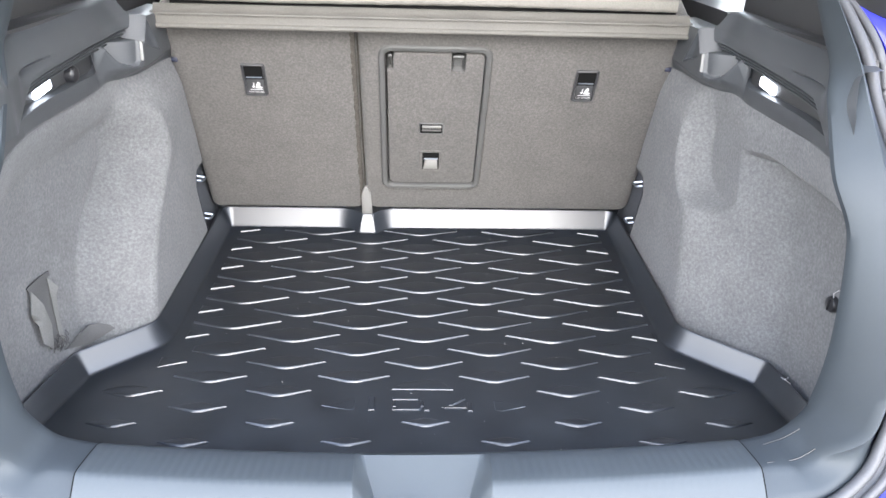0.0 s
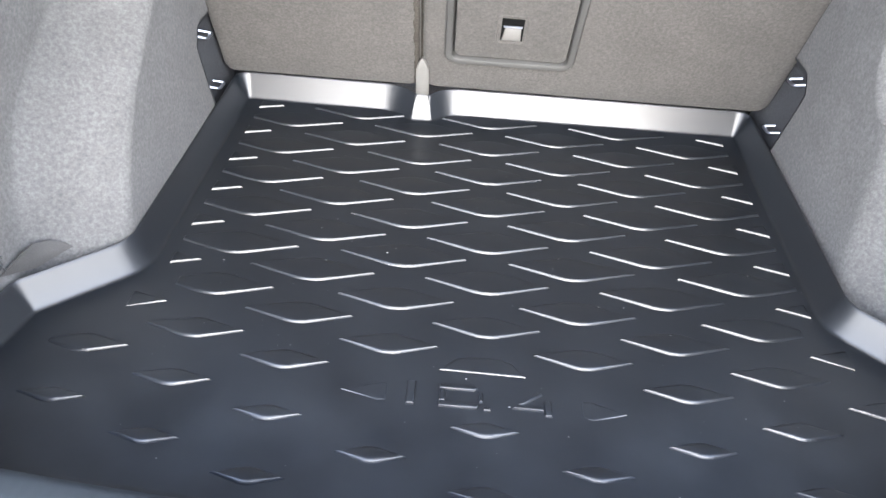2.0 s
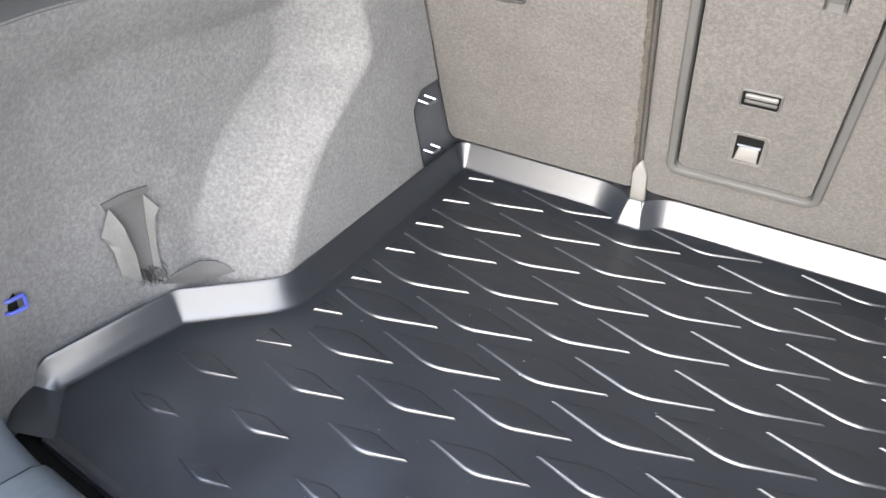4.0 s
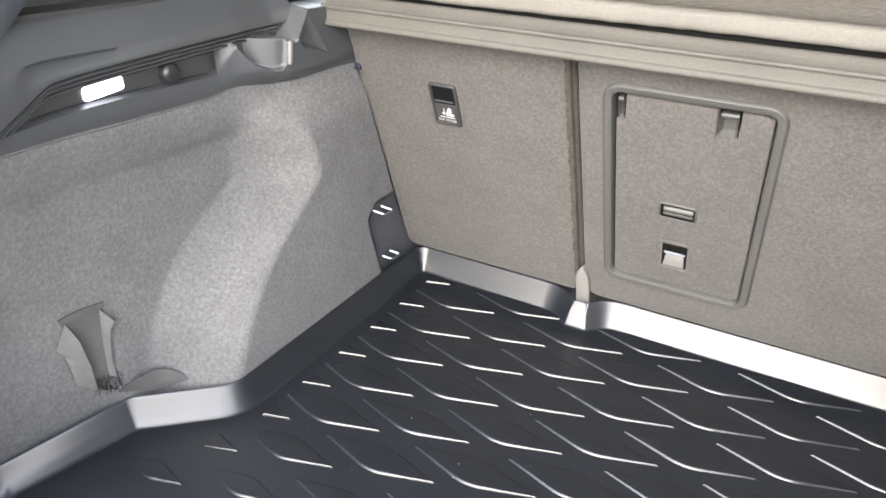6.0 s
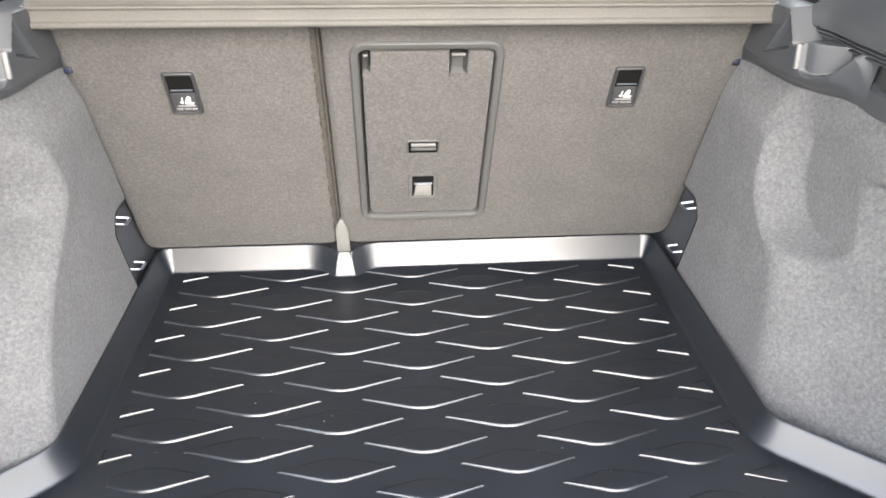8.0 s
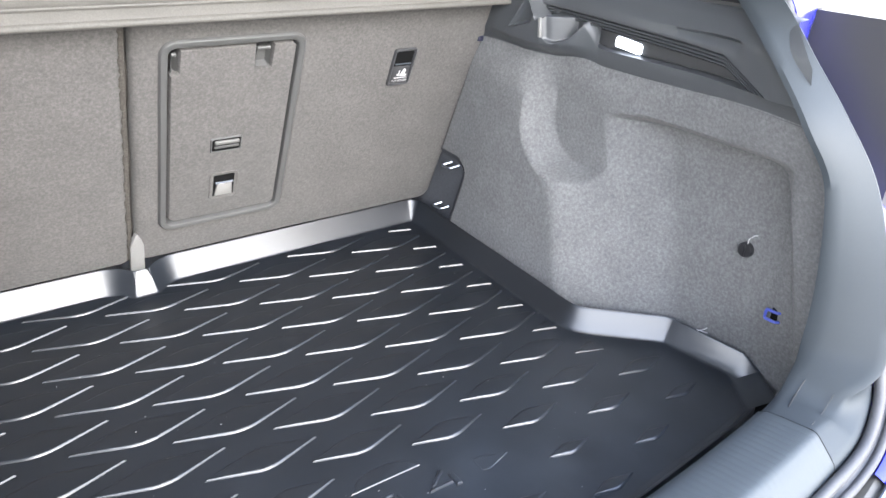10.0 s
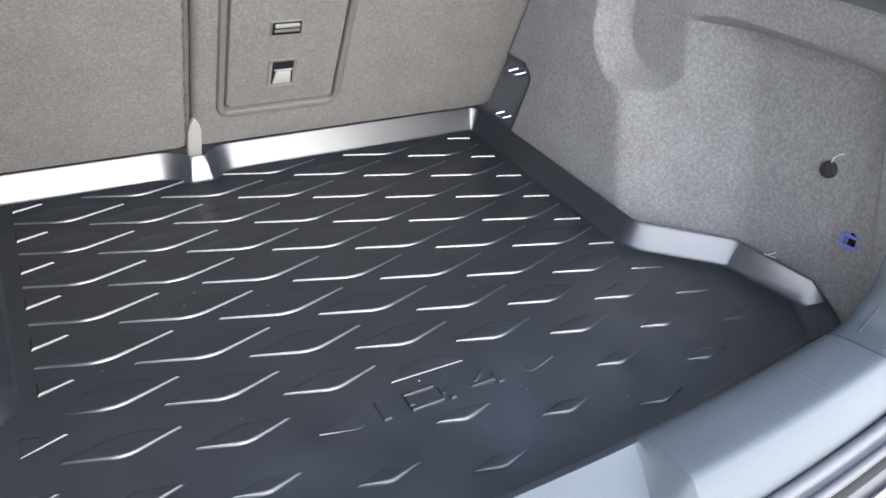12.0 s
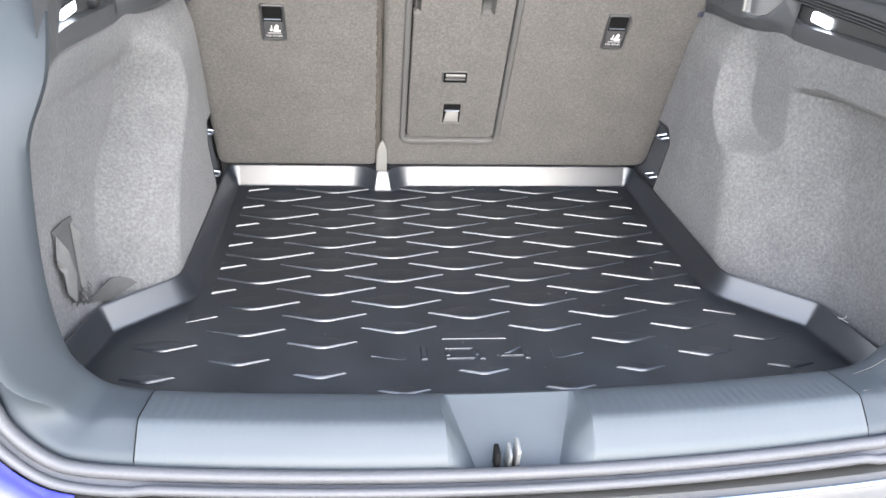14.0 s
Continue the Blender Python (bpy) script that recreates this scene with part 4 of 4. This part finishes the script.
loft([[(r * math.cos(a), r * math.sin(a), h) for a in [2 * math.pi * k / 24 for k in range(24)]] for r, h in ((0.0125, -0.006), (0.0125, 0.004), (0.011, 0.006), (0.008, 0.0065))], closed=True, cap=True, bm=bm)
box((0.003, 0.018, 0.004), (0, 0, 0.0075), 0.001, bm=bm)
knob = part("turn_knob", bm, GLOSS_BLACK, trim_r, "round black turning knob")
knob.matrix_basis = Matrix.Translation((side_x(RIGHT, 0.17, 0.207) - 0.003, 0.17, 0.207)) @ Euler((radians(90), 0, radians(-90))).to_matrix().to_4x4()
part("thread", tube([(0.607, 0.168, 0.218), (0.604, 0.166, 0.228), (0.606, 0.160, 0.236), (0.607, 0.155, 0.238)], 0.0007, 6), WHITE_PRINT, trim_r, "loose white thread")

# ---- storage strap hanging on the carpet ----
strap = thing("stowage_strap", "creased grey fabric strap flaps hanging open on the carpeted trim", "strap")


def flap(name, pts, mat, thick=0.0015, label=""):
    """A thin folded piece of cloth: pts go round it as (distance from the carpet, y, z), the first being its middle."""
    bm = bmesh.new()
    def at(p):
        return Vector((-(side_x(LEFT, p[1], p[2]) - p[0]), p[1], p[2]))
    v = [bm.verts.new(at(p)) for p in pts]
    for i in range(1, len(v)):
        bm.faces.new((v[0], v[i], v[i % (len(v) - 1) + 1]))
    bmesh.ops.subdivide_edges(bm, edges=bm.edges[:], cuts=2, use_grid_fill=True)
    bmesh.ops.smooth_vert(bm, verts=[q for q in bm.verts if not q.is_boundary], factor=0.4, use_axis_x=True, use_axis_y=True, use_axis_z=True)
    back = bmesh.ops.extrude_face_region(bm, geom=bm.faces[:], use_keep_orig=True)
    bmesh.ops.translate(bm, vec=(-thick, 0, 0), verts=[g for g in back["geom"] if isinstance(g, bmesh.types.BMVert)])
    return part(name, bm, mat, strap, label)


flap("pouch", [(0.003, 0.246, 0.147), (0.003, 0.224, 0.195), (0.003, 0.255, 0.194), (0.003, 0.284, 0.192), (0.003, 0.282, 0.138), (0.003, 0.282, 0.062), (0.003, 0.256, 0.066), (0.003, 0.238, 0.126)], STRAP, 0.0012, "grey inner webbing")
flap("top_seam", [(0.0065, 0.252, 0.191), (0.004, 0.221, 0.197), (0.006, 0.253, 0.198), (0.004, 0.286, 0.194), (0.005, 0.285, 0.187), (0.0065, 0.251, 0.188), (0.005, 0.225, 0.189)], STRAP, 0.0016)
flap("flap", [(0.017, 0.228, 0.137), (0.006, 0.229, 0.188), (0.011, 0.209, 0.160), (0.007, 0.219, 0.143), (0.013, 0.220, 0.134), (0.013, 0.224, 0.098), (0.010, 0.253, 0.068), (0.019, 0.244, 0.121), (0.016, 0.237, 0.162)], PALE_CLOTH, 0.0012, "pale grey creased flap")
flap("flap", [(0.008, 0.276, 0.130), (0.006, 0.277, 0.186), (0.010, 0.291, 0.163), (0.009, 0.284, 0.156), (0.007, 0.280, 0.114), (0.007, 0.280, 0.064), (0.009, 0.271, 0.086), (0.009, 0.272, 0.142)], PALE_CLOTH, 0.0012, "pale grey creased flap")
# torn fibres under the flaps
rng = random.Random(21)
bm = bmesh.new()
for _ in range(26):
    y, z = rng.uniform(0.252, 0.282), rng.uniform(0.068, 0.090)
    d = rng.uniform(0.004, 0.012)
    tube([(-(side_x(LEFT, y, z) - d), y, z), (-(side_x(LEFT, y, z) - d - 0.003), y + rng.uniform(-0.004, 0.006), z - rng.uniform(0.004, 0.012)), (-(side_x(LEFT, y, z) - d), y + rng.uniform(-0.006, 0.010), z - rng.uniform(0.012, 0.020))], 0.0008, 5, bm)
part("fringe", bm, DARK_PLASTIC, strap, "dark frayed fibres")
flap("loop", [(0.016, 0.322, 0.046), (0.003, 0.280, 0.050), (0.010, 0.290, 0.061), (0.016, 0.306, 0.068), (0.019, 0.326, 0.069), (0.017, 0.343, 0.063), (0.011, 0.354, 0.053), (0.004, 0.360, 0.042), (0.012, 0.322, 0.034)], STRAP, 0.0022, "grey fabric loop")

# ---- sill ----
sill = thing("load_sill", "smooth grey plastic loading sill with fine ribs and a latch recess", "sill")
SILL = [(0.002, -0.006), (-0.004, 0.050), (-0.010, 0.094), (-0.0145, 0.104), (-0.026, 0.1115), (-0.046, 0.1160), (-0.066, 0.1195), (-0.082, 0.1222), (-0.088, 0.1220), (-0.0925, 0.1195), (-0.103, 0.110), (-0.112, 0.1015), (-0.118, 0.0955), (-0.121, 0.088), (-0.121, 0.07)]
CX = -0.012
SX0, SX1 = -0.419, 0.404


def sill_bow(x):
    """How far the sill's ends curve back towards the seats."""
    return 0.022 * (abs(x - CX) / 0.41) ** 2 - 0.020


def sill_point(x, y, z, k):
    low = min(1.0, max(0.0, (-0.030 - y) / 0.085))
    w, bevel = 0.073 - 0.030 * low, 0.012 + 0.026 * low
    e = abs(x - CX)                                    # the columns follow the recess's slanting edges
    e = e * w / 0.073 if e < 0.073 else w + (e - 0.073) * bevel / 0.012 if e < 0.085 else w + bevel + (e - 0.085) * (0.16 - w - bevel) / 0.075 if e < 0.16 else e
    x = CX + math.copysign(e, x - CX)
    inside = 1 - min(1.0, max(0.0, (abs(x - CX) - w) / bevel))
    plane = 0.1105 - 0.55 * max(0.0, -0.026 - y)
    if 3 <= k <= 13 and inside > 0:
        z = z * (1 - inside) + min(z, plane) * inside
    if 5 <= k <= 11 and inside == 0 and SX0 + 0.004 < x < SX1 - 0.004:
        z -= (0.0006 if k < 9 else 0.0001) * (0.5 + 0.5 * math.cos(2 * math.pi * x / 0.0112)) ** 3
    return (x, y + sill_bow(x), z)


xs = sorted([SX0 + (SX1 - SX0) * i / 330 for i in range(331)] + [CX + e for e in (-0.085, -0.073, 0.073, 0.085)])
# black sheet on the floor paints the shade between sill and mat
part("gap_shade", box((1.16, 0.085, 0.004), (0, 0.020, -0.0045)), BLACK, sill, "black sheet for the shade in the gap between sill and mat")
part("panel", loft([[sill_point(x, y, z, k) for k, (y, z) in enumerate(SILL)] for x in xs]), SILL_PLASTIC, sill, sharp=45)
for x in (SX0 - 0.0004, SX1 + 0.0004):
    part("joint", loft([[(x + d, p[1], p[2] + 0.0004) for p in [sill_point(x, y, z, 0) for y, z in SILL]] for d in (-0.0007, 0.0007)]), BLACK, sill, "dark joint beside the sill")
striker = thing("latch_striker", "bright steel latch striker with black pad on the sill", "latch")
part("hoop", box((0.0050, 0.022, 0.040), (-0.0165, -0.126, 0.088), 0.003, Euler((radians(12), 0, 0)).to_matrix(), seg=3), STRIKER, striker)
part("bracket", box((0.0040, 0.020, 0.030), (-0.0255, -0.128, 0.088), 0.002, Euler((radians(12), 0, 0)).to_matrix()), STRIKER, striker)
part("pad", box((0.006, 0.018, 0.026), (-0.0385, -0.128, 0.088), 0.002), BLACK, striker)

# ---- trim, seal and painted edge round the opening, from the sill's ends up each pillar ----
INNER = [(0.406, -0.014, 0.106), (0.455, -0.008, 0.114), (0.486, -0.002, 0.137), (0.503, 0.0, 0.18), (0.509, 0.008, 0.26), (0.507, 0.030, 0.375), (0.490, 0.072, 0.450), (0.505, 0.145, 0.520), (0.530, 0.215, 0.570), (0.525, 0.290, 0.66)]
OUTER = [(0.404, -0.119, 0.0955), (0.465, -0.112, 0.099), (0.515, -0.095, 0.125), (0.548, -0.070, 0.18), (0.575, -0.030, 0.27), (0.583, 0.030, 0.38), (0.572, 0.090, 0.46), (0.564, 0.140, 0.515), (0.555, 0.190, 0.575), (0.540, 0.270, 0.65)]
IDX = list(range(len(INNER)))


def along(line, u):
    return Vector([catmull([p[c] for p in line], IDX, u) for c in range(3)])


N = 72
seals, frames = [], []
for s in (-1, 1):
    side = -0.015 if s < 0 else 0.0                    # the sill is a little longer on one side
    pil = thing("pillar_trim", "smooth grey plastic trim round the boot opening", "pillar trim", "boot opening trims")
    rows, seal, gap, lip, blue = [], [], [], [], []
    for i in range(N + 1):
        u = i / N * (len(INNER) - 1)
        a, b = along(INNER, u), along(OUTER, u)
        f = smooth(0, 2, u)
        out = Vector((0.0, -0.35 * f, 1 - f)) + Vector((-0.9, 0, 0)) * f
        if u > 2:
            out = out.lerp(Vector((-0.35, -1.0, 0.1)).normalized(), smooth(2.0, 3.0, u))
        out.normalize()
        up = smooth(1.2, 3.2, u)                       # up the pillar the crease moves outward
        sec = []
        for k in (2, 1):
            sec.append(a + Vector((0.016 * f, 0.005 * f * f, -0.05 * (1 - f))) * k)
        for t, h in ((0, -0.003), (0.03, 0.0015), (0.12, 0.006), (0.3, 0.0115), (0.5, 0.0168), (0.61, 0.0190), (0.66, 0.0185), (0.71, 0.0155), (0.78, 0.0115), (0.9, 0.005), (0.97, 0.0005), (1.0, -0.006), (1.02, -0.02)):
            t, h = t + 0.17 * up * math.sin(math.pi * min(1, max(0, t))), h * (1 + 1.1 * up)
            sec.append(a + (b - a) * t + out * h)
        rows.append([(s * p.x + side, p.y, p.z) for p in sec])
        away = ((b - a).normalized() * 0.8 - out * 0.3).normalized()
        g = b + away * 0.010 - out * 0.004
        seal.append(Vector((s * g.x + side, g.y, g.z)))
        gap.append((g, away, out))
    part("panel", loft(rows), PILLAR_PLASTIC, pil)
    seals.append(seal)
    frames.append(gap)
    body = thing("car_body", "glossy blue car body side beside the boot opening", "car body", "blue body sides")
    rows = []
    for i in range(6, N + 1):
        p = seal[i]
        g, w, o = gap[i]
        q, oo = Vector((s * w.x, w.y, w.z)), Vector((s * o.x, o.y, o.z))
        f = smooth(1.1, 3.5, i / N * (len(INNER) - 1))
        p = p + q * 0.017 - oo * 0.004
        away = Vector((s * 0.12 * f, 0.35 * f, -0.12 * (1 - f)))
        rows.append([p + q * 0.004 - oo * 0.012, p + q * 0.008 + oo * 0.001, p + q * 0.014 + oo * 0.003, p + q * 0.03 + oo * 0.0, p + q * 0.055 - oo * 0.012,
                     p + q * 0.07 - oo * 0.03 + Vector((s * 0.03 * f, 0.02 * f, -0.02 * (1 - f))), p + q * 0.075 - oo * 0.04 + away])
    part("side_panel", loft(rows), BLUE_PAINT, body)

# two thin scuffs where the trim meets the sill
for line in ([(0.480, -0.025, 0.1328), (0.462, -0.027, 0.1200), (0.431, -0.035, 0.1158)], [(0.481, -0.063, 0.1328), (0.460, -0.066, 0.1180), (0.418, -0.073, 0.1196)]):
    part("scuff", tube(round_path(line, 0.02, 5), 0.0006, 6), DARK_PLASTIC, pil, "thin dark scuff")

# ---- the tailgate seal runs from one pillar along the sill and up the other ----
seal_ob = thing("door_seal", "grey rubber tailgate seal round the boot opening", "seal")
sill_x = [SX0 + 0.02 + (SX1 - SX0 - 0.04) * i / 36 for i in range(37)]
ends = (seals[0][0], seals[1][0])
mid = []
for x in sill_x:
    t = (x - ends[0].x) / (ends[1].x - ends[0].x)
    base = ends[0].lerp(ends[1], t)
    mid.append(Vector((x, base.y - 0.020 * (1 - ((x - CX) / 0.41) ** 2), base.z - 0.004 * (1 - ((x - CX) / 0.41) ** 2))))
line = seals[0][::-1] + mid + seals[1]
part("bead", tube(line, 0.0075, 10), RUBBER_SEAL, seal_ob)
dirs = [Vector((-w.x, w.y, w.z)) * 0.017 - Vector((-o.x, o.y, o.z)) * 0.004 for g, w, o in frames[0]][::-1]
dirs += [Vector((0, -0.0165, -0.006))] * len(mid) + [w * 0.017 - o * 0.004 for g, w, o in frames[1]]
part("flange", loft([[p - d * 0.2 + Vector((0, 0, -0.004)) for p, d in zip(line, dirs)], [p + d * 0.5 + Vector((0, 0, -0.003)) for p, d in zip(line, dirs)], [p + d * 1.1 + Vector((0, 0, -0.001)) for p, d in zip(line, dirs)]]), RUBBER_SEAL, seal_ob)
part("lip", tube([p + d for p, d in zip(line, dirs)], 0.0055, 10), RUBBER_SEAL, seal_ob)

# ---- the bumper's top below the sill ----
bumper = thing("bumper", "pale silver-beige bumper top below the loading sill", "bumper")
prof = [(-0.110, 0.052), (-0.138, 0.064), (-0.150, 0.067), (-0.158, 0.070), (-0.164, 0.068), (-0.168, 0.064), (-0.171, 0.069), (-0.175, 0.070), (-0.180, 0.064), (-0.22, 0.055), (-0.27, 0.040), (-0.30, 0.02), (-0.31, -0.05), (-0.31, -0.30)]
part("bumper_top", loft([[(x, y + 0.9 * sill_bow(x) + 0.25 * max(0, abs(x) - 0.4) ** 1.5, z) for y, z in prof] for x in [-0.62 + 1.24 * i / 60 for i in range(61)]]), BUMPER, bumper)

part("edge_bead", tube([(x, -0.1735 + 0.9 * sill_bow(x) + 0.25 * max(0, abs(x) - 0.4) ** 1.5, 0.0715) for x in [-0.60 + 1.2 * i / 60 for i in range(61)]], 0.0028, 8), CHROME, bumper, "thin bright bead along the bumper edge")

# ---- lint and dust flecks on the mat ----
rng = random.Random(7)
bm = bmesh.new()
for _ in range(110):
    x, y = rng.uniform(-0.45, 0.45), rng.uniform(0.07, 0.86)
    r = rng.choice((0.0003, 0.0003, 0.0004, 0.0005, 0.0007))
    bmesh.ops.create_icosphere(bm, subdivisions=1, radius=r, matrix=Matrix.Translation((x, y, 0.0029)) @ Matrix.Diagonal((rng.uniform(1, 2.4), 1, 0.6, 1)))
lint = part("lint", bm, LINT)
tagged(lint, "pale lint and dust flecks scattered on the rubber mat", "lint", kind="stuff")
part("thread", tube([(0.588, 0.205, 0.044), (0.590, 0.195, 0.052), (0.585, 0.188, 0.060)], 0.0007, 6), WHITE_PRINT, trim_r)
part("thread", tube([(0.584, 0.205, 0.048), (0.594, 0.190, 0.046)], 0.0006, 6), WHITE_PRINT, trim_r)
